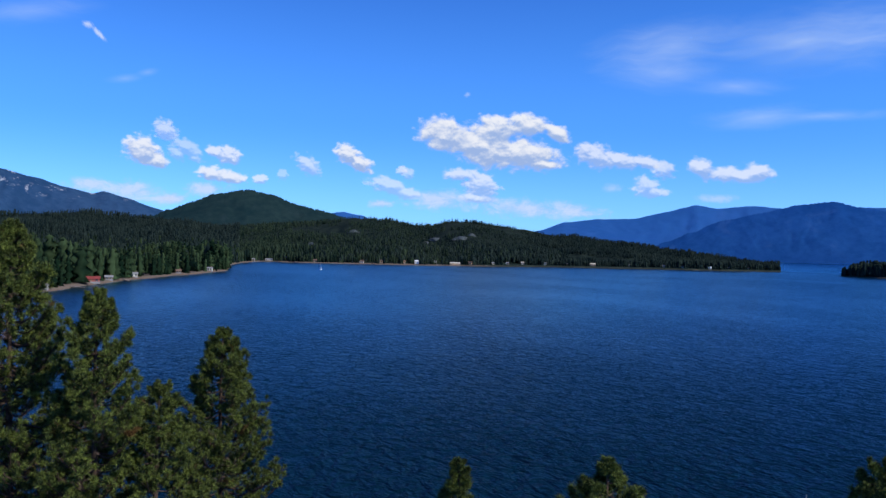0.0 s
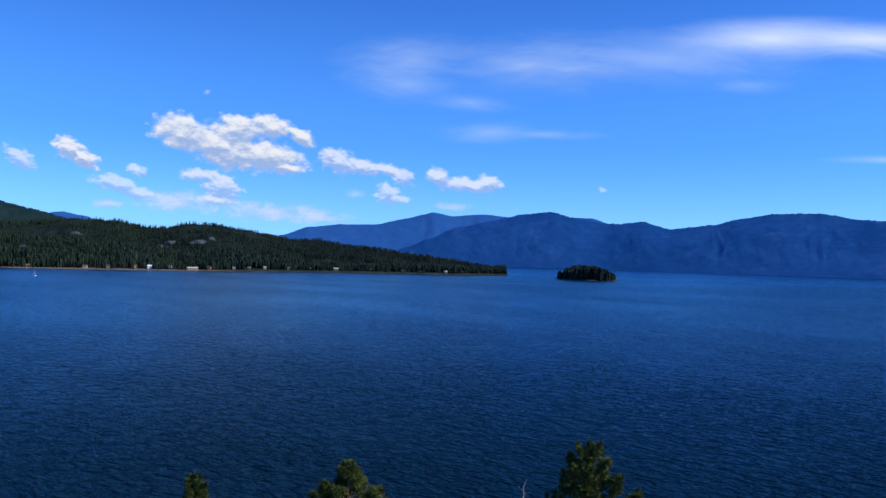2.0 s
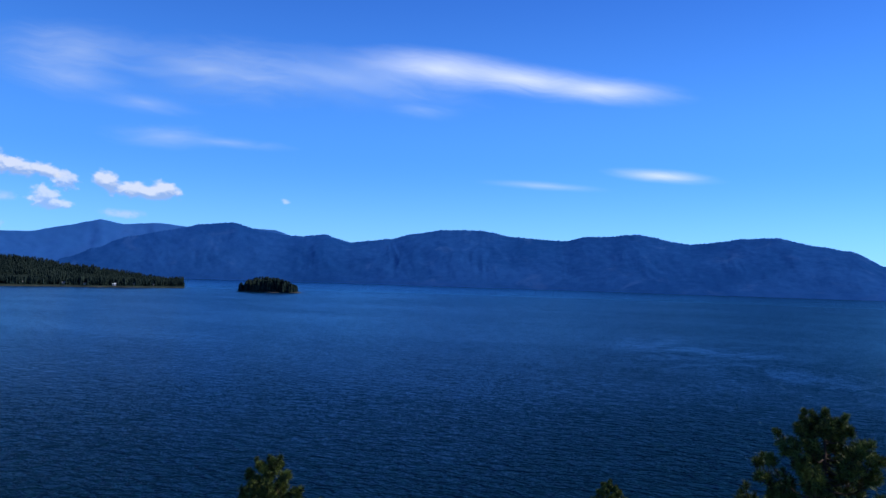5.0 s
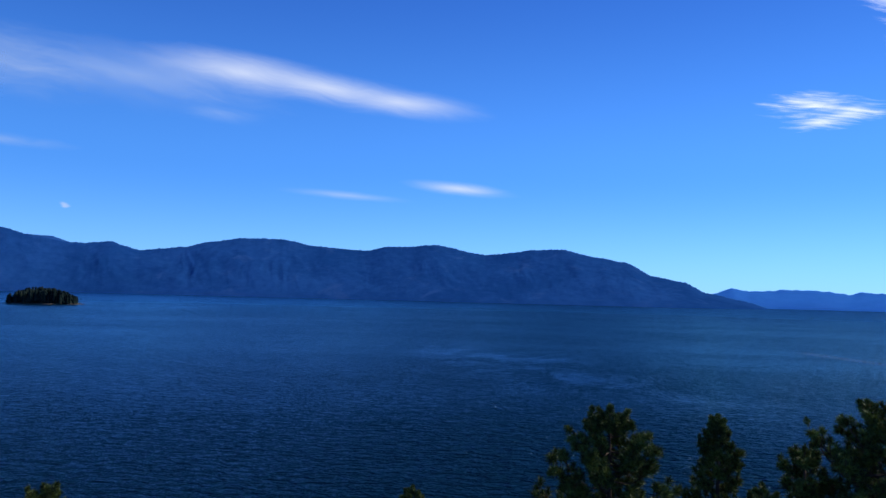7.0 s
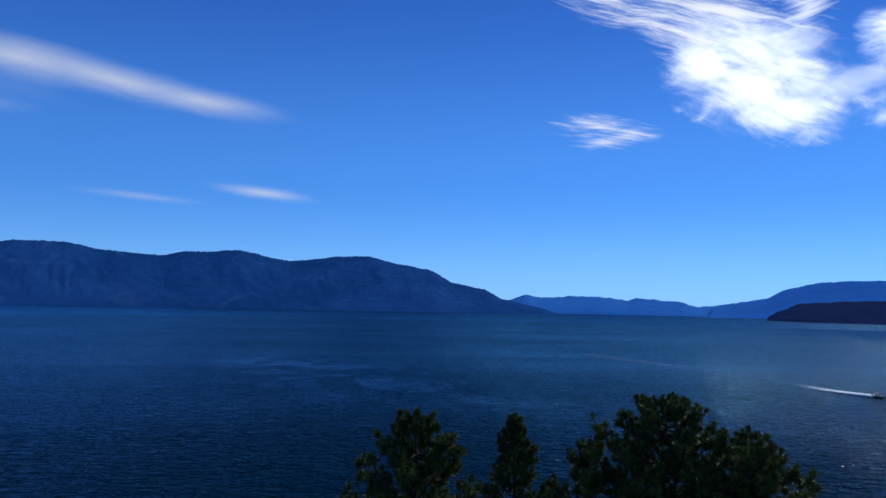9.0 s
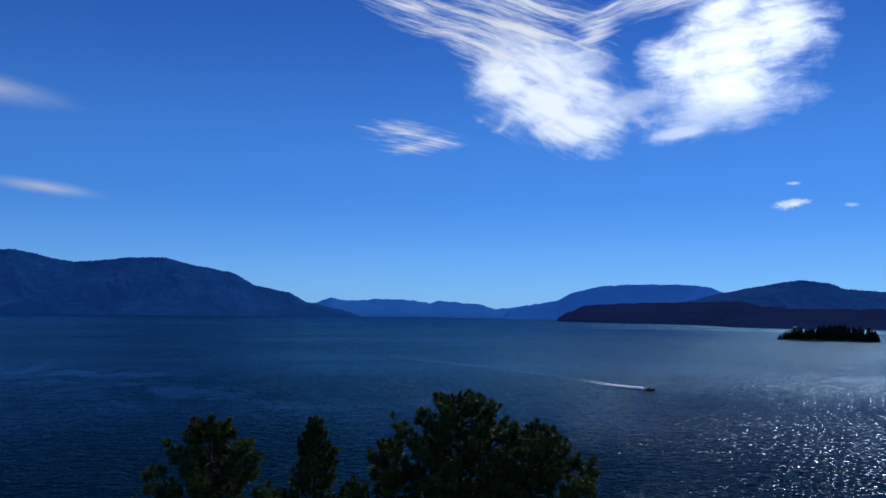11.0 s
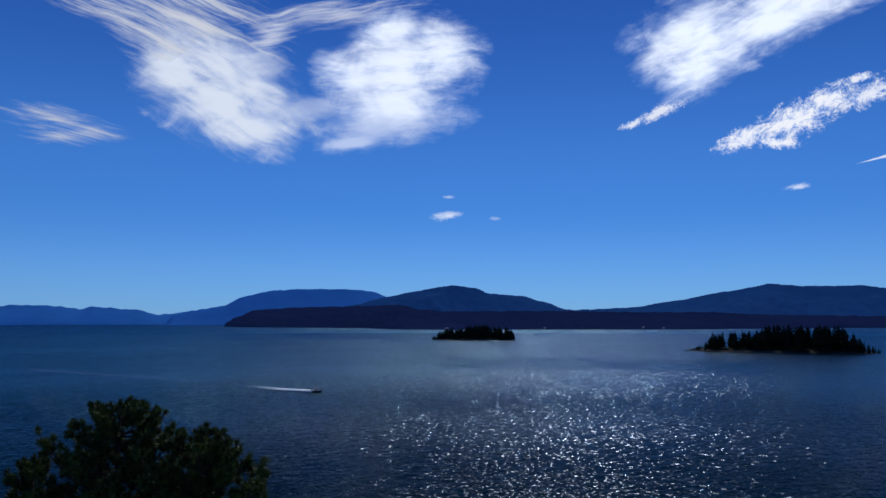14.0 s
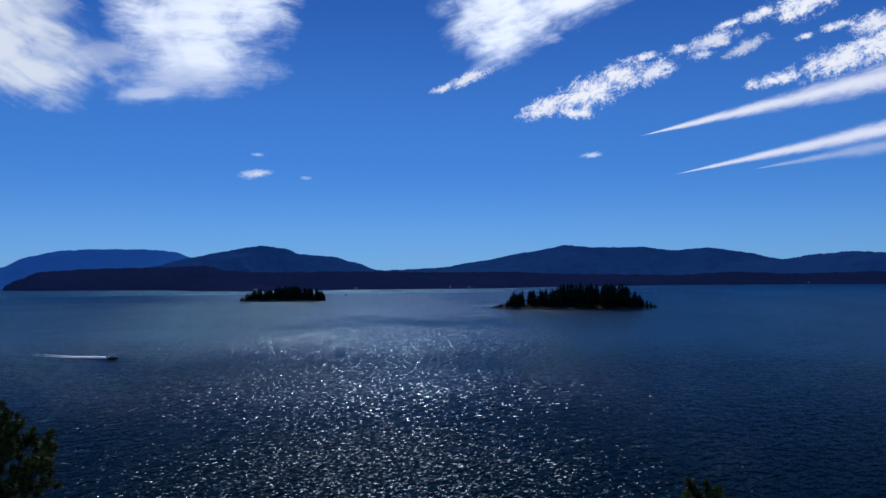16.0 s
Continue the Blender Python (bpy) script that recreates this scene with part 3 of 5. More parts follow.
def scatter(land, az_lo, az_hi, count, seed, deep, bare=0.33, clear=7.5):
    """Places for trees between the beach and just behind the crest, thinner in glades."""
    rng = np.random.RandomState(seed)
    az = rng.uniform(az_lo, az_hi, count * 4)
    ds, dc = land.edge(az), land.top(az)
    clear = np.where((az > 2) & (az < 40), 3.5, clear)          # the point is wooded down to the water
    dist = ds + clear * rng.uniform(0.7, 1.6, len(az)) + rng.uniform(0, 1, len(az)) ** deep * (dc * 1.03 - ds)
    keep = rng.uniform(0, 1, len(az)) < dist / (dc * 1.03)
    r = np.radians(az)
    x, y = np.sin(r) * dist, np.cos(r) * dist
    keep &= fbm(x / 130, y / 130, seed + 2, 4) < bare
    z = land.height(az, dist)
    keep &= z > 0.9
    for hx, hy, hw in CLEAR:                              # room and an open front for the houses
        hd = math.hypot(hx, hy)
        along, across = (x * hx + y * hy) / hd - hd, (x * hy - y * hx) / hd
        keep &= ~((np.abs(across) < hw * (0.28 if hw > 9.5 else 0.14)) & (along > -9) & (along < hw * 0.5))
    for oaz, odist, wide, _ in OUTCROPS:                   # bare rock, and open ground below it
        ox, oy, _ = bearing(oaz, odist)
        along, across = (x * ox + y * oy) / odist - odist, (x * oy - y * ox) / odist
        keep &= ~((np.abs(across) < wide * 0.55) & (along > -45) & (along < 8) & (rng.uniform(0, 1, len(x)) < 0.8))
    p = np.stack([x, y, z - 0.6], -1)[keep][:count]
    tall = 1 + 0.6 * fbm(p[:, 0] / 90, p[:, 1] / 90, seed + 4, 3)
    back = ((dist - ds) / (dc - ds))[keep][:count]
    return p, tall * (0.38 + 0.9 * rng.beta(1.8, 2.0, len(p))) * (1 - 0.45 * np.clip(back / 0.5, 0, 1))


# bearing, land, metres back from the water, width, depth, eaves height, wall, roof, label
HOMES = [
    (-27.3, 0, 7, 6, 5, 3.0, "cream", "grey", "small cream boathouse on the beach"),
    (-24.5, 0, 12, 17, 8, 3.0, "barn", "red", "long low boathouse with a red roof"),
    (-23.4, 0, 14, 8, 6, 2.6, "timber", "grey", "small brown timber cabin by the beach"),
    (-21.8, 0, 14, 8, 6, 3.2, "cream", "grey", "cream cottage at the edge of the woods"),
    (-18.9, 0, 13, 7, 6, 2.8, "timber", "brown", "small timber cabin by the beach"),
    (-16.8, 0, 12, 8, 6, 3.0, "cream", "grey", "pale cabin near the spit"),
    (-13.9, 0, 12, 14, 8, 3.6, "timber", "grey", "grey-roofed lodge at the head of the bay"),
    (-12.7, 0, 12, 18, 8, 3.0, "cream", "grey", "long pale boathouse at the head of the bay"),
    (-9.4, 0, 14, 10, 8, 4.0, "timber", "brown", "brown timber house on the shore"),
    (-6.0, 0, 13, 9, 8, 3.6, "cream", "brown", "cream house on the shore"),
    (-4.6, 0, 14, 10, 8, 4.6, "ochre", "brown", "ochre house among the conifers"),
    (-2.9, 0, 15, 9, 8, 5.0, "ochre", "brown", "tall ochre house among the conifers"),
    (-1.95, 0, 15, 10, 9, 6.0, "white", "white", "bright white two-storey house on the shore"),
    (0.9, 0, 12, 26, 10, 3.4, "ochre", "cream", "long beige lodge above a stone bank"),
    (2.0, 0, 17, 11, 9, 4.5, "ochre", "brown", "beige house beside the lodge"),
    (3.7, 0, 12, 9, 7, 3.4, "cream", "grey", "pale cabin on the shore"),
    (4.8, 0, 12, 8, 7, 3.4, "timber", "grey", "grey-roofed cabin on the shore"),
    (7.6, 0, 13, 8, 7, 4.4, "cream", "grey", "narrow pale house among trees"),
    (11.0, 0, 13, 14, 9, 4.4, "timber", "cream", "gabled timber house with a pale roof"),
    (16.0, 0, 13, 12, 8, 4.0, "ochre", "grey", "tan house under the conifers"),
    (17.3, 0, 12, 10, 8, 3.8, "cream", "brown", "cream cabin under the conifers"),
    (19.1, 0, 5, 9, 7, 3.4, "white", "white", "white boathouse at the waterline"),
    (21.6, 0, 9, 8, 6, 3.0, "timber", "grey", "small cabin near the point"),
    (-11.5, 0, 34, 8, 7, 4.0, "cream", "grey", "pale cabin half hidden by conifers"),
    (-7.6, 0, 52, 9, 7, 4.5, "ochre", "brown", "tan house back among the conifers"),
    (-0.6, 0, 30, 8, 7, 5.0, "white", "grey", "white cabin half hidden by conifers"),
    (5.9, 0, 34, 8, 7, 4.5, "cream", "cream", "cream cabin up in the woods"),
    (9.2, 0, 22, 8, 6, 4.0, "cream", "grey", "pale boathouse between conifers"),
    (13.6, 0, 24, 9, 7, 4.2, "white", "grey", "white cottage between conifers"),
    (14.8, 0, 18, 7, 6, 3.6, "ochre", "cream", "small tan cabin between conifers"),
    (20.3, 0, 14, 8, 6, 3.6, "cream", "cream", "pale cabin near the point"),
    (110.0, 1, 26, 10, 7, 3.6, "white", "grey", "white house on the opposite shore"),
    (111.4, 1, 12, 7, 6, 3.0, "cream", "grey", "small white house on the opposite shore"),
    (117.2, 1, 16, 8, 6, 3.2, "white", "grey", "white cabin on the opposite shore"),
    (124.2, 1, 30, 9, 7, 3.6, "white", "grey", "white house above the opposite shore"),
    (125.6, 1, 14, 8, 6, 3.2, "cream", "grey", "pale house on the opposite shore"),
    (149.0, 1, 16, 9, 7, 3.4, "white", "grey", "white house on the distant shore"),
]


def home_place(az, land, back):
    k = (BAY, CAPE)[land]
    d = float(k.edge(np.array([az]))[0]) + back
    return bearing(az, d, float(k.height(np.array([az]), np.array([d]))[0]))


CLEAR = np.array([[*home_place(h[0], h[1], h[2])[:2], h[3]] for h in HOMES])

# bearing, distance, width and height of the bare rocks that stand out of the woods
OUTCROPS = [(-6.6, 1800, 30, 5.5), (-1.3, 1760, 26, 6), (-0.5, 1800, 38, 5), (1.35, 1730, 46, 6), (2.1, 1760, 24, 5), (-9.7, 1620, 24, 5)]


def rock_outcrop(az, dist, wide, tall):
    """A weathered, broken knoll of rock."""
    n, m = 22, 8
    a = radians(az)
    across, away = Vector((math.cos(a), -math.sin(a), 0)), Vector((math.sin(a), math.cos(a), 0))
    verts, faces = [], []
    for j in range(m):
        f = j / (m - 1)
        for k in range(n):
            t = 2 * math.pi * k / n
            u = (1 - f) ** 0.6 * (1 + 0.45 * noise.noise((2.2 * math.cos(t) + az, 2.2 * math.sin(t), 1.6 * f)))
            step = round(f * 4 + 0.4 * noise.noise((3 * t, az, 0))) / 4                       # broken ledges
            verts.append(across * (math.cos(t) * wide * 0.5 * u) + away * (math.sin(t) * wide * 0.35 * u) + Vector((0, 0, -4 + (tall + 4) * (0.5 * f + 0.5 * step))))
    for j in range(m - 1):
        for k in range(n):
            p0, p1 = j * n + k, j * n + (k + 1) % n
            faces.append((p0, p1, p1 + n, p0 + n))
    faces.append(tuple(range((m - 1) * n, m * n)))
    ob = new("rock_outcrop", mesh_from("rock_outcrop", verts, faces, OUTCROP))
    ob.location = bearing(az, dist, float(BAY.height(np.array([az]), np.array([dist]))[0]))
    return tagged(ob, "pale weathered rock knoll standing out of the conifers", "rock", kind="structure")


OUTCROP = plain("weathered_rock", (0.05, 0.066, 0.068), 0.9, 0.3, 0.5)
for o in OUTCROPS:
    rock_outcrop(*o)

p, tall = scatter(BAY, -31.5, -14.8, 12000, 3, 1.0)
near = np.hypot(p[:, 0], p[:, 1]) < np.random.RandomState(8).uniform(850, 1600, len(p))        # painted haze: more trees take the bluer colour with distance
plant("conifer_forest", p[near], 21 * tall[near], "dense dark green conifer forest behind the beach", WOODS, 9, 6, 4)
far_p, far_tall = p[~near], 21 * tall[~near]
p, tall = scatter(BAY, -14.8, 23.6, 26000, 5, 1.1, 0.31)
# the same painted haze by bearing, bluer towards the point
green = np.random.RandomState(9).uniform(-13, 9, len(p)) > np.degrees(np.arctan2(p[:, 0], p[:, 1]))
plant("conifer_forest", p[green], 15.5 * tall[green], "conifers at the head of the bay, less hazed than those around", HEAD_WOODS, 3, 5, 7)
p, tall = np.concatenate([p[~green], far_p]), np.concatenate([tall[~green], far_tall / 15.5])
plant("conifer_forest", p, 15.5 * tall, "dense conifer forest on the peninsula, tinted blue with haze", POINT_WOODS, 3, 5, 6)


# ================= islands =================
def island(az, dist, wide, deep, rise, label, seed):
    """A low rocky mound with an uneven waterline."""
    c = bearing(az, dist)
    n, m = 64, 14
    ring, faces = [], []
    a = radians(az)
    across, away = Vector((math.cos(a), -math.sin(a), 0)), Vector((math.sin(a), math.cos(a), 0))
    for j in range(m):
        f = j / (m - 1)
        for k in range(n):
            t = 2 * math.pi * k / n
            u = 1 + 0.13 * noise.noise((2 * math.cos(t) + seed, 2 * math.sin(t), 0)) + 0.06 * noise.noise((7 * math.cos(t), 7 * math.sin(t), seed))
            x, y = math.cos(t) * wide / 2 * u * (1.04 - f), math.sin(t) * deep / 2 * u * (1.04 - f)
            z = -1.2 + (rise + 1.2) * (1 - (1 - f) ** 2.4) + 0.8 * noise.noise((x * 0.1, y * 0.1, seed)) * min(1, f * 4)
            ring.append(across * x + away * y + Vector((0, 0, z)))
    for j in range(m - 1):
        for k in range(n):
            p0, p1 = j * n + k, j * n + (k + 1) % n
            faces.append((p0, p1, p1 + n, p0 + n))
    faces.append(tuple(range((m - 1) * n, m * n)))
    ob = new("island", mesh_from("island", ring, faces, ISLE_GROUND, True))
    ob.location = c
    tagged(ob, label, "island", kind="structure")

    def spot(u, v):
        """A place on the island: u across, v away, each -1 to 1."""
        f = 1.04 - math.hypot(u, v)
        z = -1.2 + (rise + 1.2) * (1 - (1 - min(1, max(0, f))) ** 2.4)
        return c + across * (u * wide / 2) + away * (v * deep / 2) + Vector((0, 0, z - 0.8))
    return spot


ISLE_GROUND = forest_floor("island_rock", (0.02, 0.022, 0.016), (0.045, 0.045, 0.03), (0.08, 0.075, 0.06), (0.1, 0.09, 0.075), 0.25)


def island_conifer(seed, slim):
    """A slender conifer one metre high in its own units: a trunk and a crown of drooping bough tiers."""
    rng = random.Random(seed)
    root = tagged(new("conifer_tree"), "slender dark conifer growing on a rocky island", "tree", "conifers on the islands")
    pts = [Vector((0, 0, z)) + Vector((rng.uniform(-0.006, 0.006), rng.uniform(-0.006, 0.006), 0)) for z in (0, 0.3, 0.6, 0.97)]
    v, f = tube(pts, (0.016, 0.013, 0.008, 0.002), 6)
    trunk = new("trunk", mesh_from("trunk", v, f, BARK))
    trunk.parent = root
    verts, faces = [], []
    tiers = 15
    for i in range(tiers):
        g = i / (tiers - 1)
        z0 = 0.16 + 0.82 * g
        r0 = slim * (1 - g) ** 0.75 * rng.uniform(0.75, 1.15) + 0.012
        for k in range(rng.randint(6, 9)):
            a = rng.uniform(0, 6.283)
            r = r0 * rng.uniform(0.6, 1.2)
            w = r * 0.5 + 0.01
            d, s = Vector((math.cos(a), math.sin(a), 0)), Vector((-math.sin(a), math.cos(a), 0))
            z = Vector((0, 0, z0 + rng.uniform(-0.02, 0.02)))
            b = len(verts)
            droop = r * rng.uniform(0.1, 0.5)
            verts += [z + Vector((0, 0, 0.035)), z + d * r * 0.6 + s * w * 0.5 - Vector((0, 0, droop * 0.4)), z + d * r - Vector((0, 0, droop)),
                      z + d * r * 0.6 - s * w * 0.5 - Vector((0, 0, droop * 0.4)), z + d * r * 0.5 - Vector((0, 0, droop * 0.5 + 0.03))]
            faces += [(b, b + 1, b + 2), (b, b + 2, b + 3), (b + 4, b + 2, b + 1), (b + 4, b + 3, b + 2), (b, b + 3, b + 4), (b, b + 4, b + 1)]
    crown = new("crown", mesh_from("crown", verts, faces, ISLE_WOODS))
    crown.parent = root
    return root


CONIFERS = [island_conifer(100 + i, s) for i, s in enumerate((0.16, 0.2, 0.25, 0.3))]
used = [False] * 4


def grow(place, height, kind):
    m = Matrix.Translation(place) @ Matrix.Rotation(random.uniform(0, 6.28), 4, "Z") @ Matrix.Diagonal((height, height, height, 1))
    if not used[kind]:
        used[kind] = True
        CONIFERS[kind].matrix_basis = m
        return
    t = copy_thing(CONIFERS[kind], Matrix())
    t.matrix_basis = m


def wooded(spot, count, tops, seed, ends=0.97, gaps=()):
    rng = random.Random(seed)
    for i in range(count):
        u = rng.uniform(-ends, ends)
        v = rng.uniform(-0.8, 0.8) * math.sqrt(max(0, 1 - u * u))
        if any(a < u < b for a, b in gaps) and rng.random() < 0.85:
            continue
        grow(spot(u, v), float(np.interp(u, *zip(*tops))) * rng.uniform(0.7, 1.05), rng.randrange(1, 4))


ISLE_A = island(29.5, 1480, 124, 70, 6, "small wooded island with a rocky shore", 1.0)
spots = [(u, v) for u, v in ((random.uniform(-0.88, 0.88), random.uniform(-0.85, 0.85)) for _ in range(620)) if math.hypot(u, v) < 0.93]
# POINT_WOODS again, with the haze in its colour
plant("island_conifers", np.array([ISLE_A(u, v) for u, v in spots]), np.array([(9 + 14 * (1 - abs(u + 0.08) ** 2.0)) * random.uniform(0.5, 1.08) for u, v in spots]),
      "close stand of haze-tinted conifers on the small island", POINT_WOODS, 6, 6, 21)
ISLE_B = island(111.95, 1200, 132, 60, 4, "small dark wooded island in the sun glitter", 5.0)
wooded(ISLE_B, 165, [(-0.97, 6), (-0.8, 13), (-0.6, 17), (-0.25, 15), (-0.15, 20.5), (0.8, 20), (0.97, 13)], 12, 0.96, [(-0.24, -0.19)])
ISLE_C = island(133.0, 830, 184, 74, 4, "larger wooded island with a low rocky spit", 9.0)
wooded(ISLE_C, 240, [(-0.97, 1.5), (-0.86, 3), (-0.74, 6), (-0.66, 17), (-0.2, 18), (-0.08, 24), (0.6, 24), (0.7, 19), (0.85, 9), (0.97, 5)], 13, 0.97, [(-0.54, -0.5), (-0.4, -0.37), (0.27, 0.3)])


# ================= pines below the lookout =================
def pine(tip, radius, full, curve, crown, limbs, seed, label, rise=0.9, tuft=0.25):
    """A ponderosa pine: tapered trunk, limbs that turn up at their ends, and a crown of needle tufts.
    The crown widens as a curve below the tip and has its whole radius at the depth full."""
    rng = random.Random(seed)
    x, y, z = tip
    ground = float(hillside_height(x, y)) - 0.3
    root = tagged(new("pine_tree"), label, "tree", "pines on the hillside")
    root.location = (x, y, ground)
    tall = z - ground
    axis = []
    for i in range(13):
        f = i / 12
        w = 0.18 * (1 - f)
        axis.append(Vector((w * math.sin(f * 9 + seed), w * math.cos(f * 7 + seed), (tall - 0.12) * f)))

    def at(h):
        f = max(0, min(0.9999, h / (tall - 0.12))) * 12
        i = int(f)
        return axis[i].lerp(axis[i + 1], f - i)

    v, f = tube(axis, [0.25 * (1 - i / 12) ** 0.8 + 0.015 for i in range(13)], 9)
    trunk = new("trunk", mesh_from("trunk", v, f, BARK, True))
    trunk.parent = root
    tufts = []
    bare = [rng.uniform(0, 6.283) for _ in range(5)]
    for i in range(limbs):
        g = ((i + rng.uniform(0.1, 0.9)) / limbs) ** 1.25            # 0 at the tip, 1 at the crown's foot
        d = 0.12 + g * crown                                         # depth of the limb's end below the tip
        a = i * 2.39996 + rng.uniform(-0.5, 0.5)
        uneven = 1 + 0.18 * math.sin(a * 2 + bare[0] + d * 0.9) + 0.14 * math.sin(a * 3 + bare[1] - d * 2.1)
        reach = (0.12 + radius * min(1.0, d / full) ** curve * (1 + 0.012 * max(0, d - full))) * uneven * rng.uniform(0.62, 1.08)
        if g > 0.85:
            reach *= 1 - (g - 0.85) * 2.0
        lift = reach * (rise * math.exp(-d / (full * 1.6)) + 0.12 + rng.uniform(-0.12, 0.12))
        start = at(tall - d - lift)
        end = Vector((at(tall - d).x + math.cos(a) * reach, at(tall - d).y + math.sin(a) * reach, tall - d))
        pts = [start]
        for k in range(1, 7):
            s = k / 6
            q = start.lerp(end, s)
            q.z -= lift * 0.45 * math.sin(math.pi * s) + 0.05 * reach * math.sin(math.pi * s)
            q += Vector((rng.uniform(-1, 1), rng.uniform(-1, 1), rng.uniform(-1, 1))) * reach * 0.025 * (1 - s)
            pts.append(q)
        thick = 0.014 + 0.014 * reach
        vv, ff = tube(pts, [thick * (1 - 0.85 * k / 6) for k in range(7)], 4)
        for _ in range(3):                                            # a rounded head at the limb's end
            jog = Vector((rng.uniform(-1, 1), rng.uniform(-1, 1), rng.uniform(-1, 0.4))) * 0.17 * min(1.0, 0.1 + d / 2.5)
            tufts.append((pts[-1] + jog, ((pts[-1] - pts[-2]).normalized() + jog * 3).normalized()))
        twigs = 4 + int(reach * 4.5)
        for k in range(twigs):
            s = 0.36 + 0.62 * (k + rng.random()) / twigs
            j = min(5, int(s * 6))
            base = pts[j].lerp(pts[j + 1], s * 6 - j)
            along = (pts[j + 1] - pts[j]).normalized()
            side = along.cross(Vector((0, 0, 1))).normalized() * (1 if k % 2 else -1)
            way = (along * 0.6 + side * rng.uniform(0.3, 1.0) + Vector((0, 0, rng.uniform(0.1, 0.8)))).normalized()
            slim = min(1.0, 0.3 + d / 1.6) if curve > 0.55 else min(1.0, 0.6 + d)
            ln = (reach * rng.uniform(0.10, 0.26) * (1.2 - 0.6 * s) + rng.uniform(0.12, 0.24)) * slim
            mid = base + way * ln * 0.5 - Vector((0, 0, ln * 0.06))
            tip_at = base + (way + Vector((0, 0, 0.25))).normalized() * ln
            out = math.hypot(tip_at.x - at(tall - d).x, tip_at.y - at(tall - d).y)
            tip_at.z = min(tip_at.z, tall - 0.02 - 0.1 * rng.random() - out * (0.9 if curve > 0.55 else 0.3))
            o = len(vv)
            v2, f2 = tube([base, mid, tip_at], [thick * 0.4, thick * 0.3, 0.007], 3)
            vv += v2
            ff += [tuple(n + o for n in q) for q in f2]
            tufts.append((tip_at, (tip_at - mid).normalized()))
        ob = new("limb", mesh_from("limb", vv, ff, BARK))
        ob.parent = root
    for k in range(7):                                                # the leader's own head
        jog = Vector((math.cos(k * 2.4), math.sin(k * 2.4), 0)) * 0.04 * k
        tufts.append((axis[-1] + jog - Vector((0, 0, 0.07 * k)), (Vector((0, 0, 1)) + jog * 4).normalized()))
    # needles: thin blades in mop-like tufts
    nr = np.random.RandomState(seed)
    base = np.array([t[0] for t in tufts])
    way = np.array([t[1] for t in tufts]) + np.array([0, 0, 0.35])
    way /= np.linalg.norm(way, axis=1, keepdims=True)
    per = 84
    n = len(tufts)
    near_tip = np.clip(0.5 + (tall - base[:, 2]) / 2.2, 0.5, 1.0)[:, None, None]
    d = nr.normal(0, 1, (n, per, 3))
    d /= np.linalg.norm(d, axis=2, keepdims=True)
    d = d + way[:, None] * 0.6
    d /= np.linalg.norm(d, axis=2, keepdims=True)
    ln = tuft * near_tip * nr.uniform(0.7, 1.0, (n, per, 1)) * nr.uniform(0.7, 1.05, (n, 1, 1))
    b = base[:, None] - way[:, None] * nr.uniform(-0.02, 0.1, (n, per, 1))
    s = np.cross(d, nr.normal(0, 1, (n, per, 3)))
    s /= np.linalg.norm(s, axis=2, keepdims=True) + 1e-9
    w = 0.014
    quad = np.stack([b - s * w, b + s * w, b + d * ln], 2).reshape(-1, 3)
    tri = np.arange(len(quad)).reshape(-1, 3)
    crown_ob = new("crown", mesh_arrays("crown", quad, tri, NEEDLES))
    crown_ob.parent = root
    return root


pine((-16.2, 28.9, 32.75), 3.8, 7.5, 0.95, 15, 260, 1, "tall full ponderosa pine with a pointed crown", 0.6)
pine((-12.3, 27.5, 30.35), 2.3, 6.5, 0.8, 12, 165, 2, "slim ponderosa pine with some rusty dead needles", 0.6)
pine((-10.1, 35.7, 28.15), 2.15, 4.2, 0.85, 13, 200, 3, "bright green ponderosa pine with a rounded cone crown", 0.6)
pine((-10.4, 28.6, 26.9), 2.2, 5.0, 0.72, 8, 84, 4, "young ponderosa pine between taller ones", 0.6)
pine((0.7, 25.3, 25.2), 1.1, 3.0, 0.8, 6, 66, 5, "narrow young pine top over the water", 0.5)
pine((4.8, 21.8, 26.25), 2.2, 2.3, 1.15, 6, 90, 6, "broad-topped fir with spreading upper limbs", 0.2)
pine((12.2, 21.0, 26.65), 1.05, 1.7, 0.6, 6, 84, 7, "sunlit ponderosa pine top with upswept limbs", 0.6)
pine((23.8, 16.8, 25.0), 0.9, 2.5, 0.6, 5, 50, 8, "small dark pine top over the water", 0.5)
pine((19.6, 7.6, 29.3), 1.8, 2.9, 0.62, 6.5, 105, 9, "shaded ponderosa pine with a blunt crown", 0.5)
pine((22.6, 5.6, 28.95), 0.85, 3.0, 0.85, 6.5, 84, 10, "slim shaded pine with a narrow crown", 0.8, 0.19)
pine((21.6, 1.3, 29.85), 1.6, 1.7, 0.42, 6.5, 120, 11, "dark ponderosa pine with a rounded dome top", 0.45)
pine((20.6, -0.65, 29.2), 1.2, 0.9, 0.35, 6.5, 110, 12, "dark ponderosa pine with an outstretched side limb", 0.8)
pine((21.4, 3.2, 28.6), 0.75, 1.0, 0.45, 5, 40, 13, "low blunt young pine among larger ones")
pine((21.6, 4.2, 27.4), 0.6, 1.4, 0.6, 5, 34, 15, "small pine top between larger pines")
pine((8.7, -11.0, 28.35), 0.9, 1.6, 0.6, 6, 60, 14, "dark pine top at the foot of the slope")


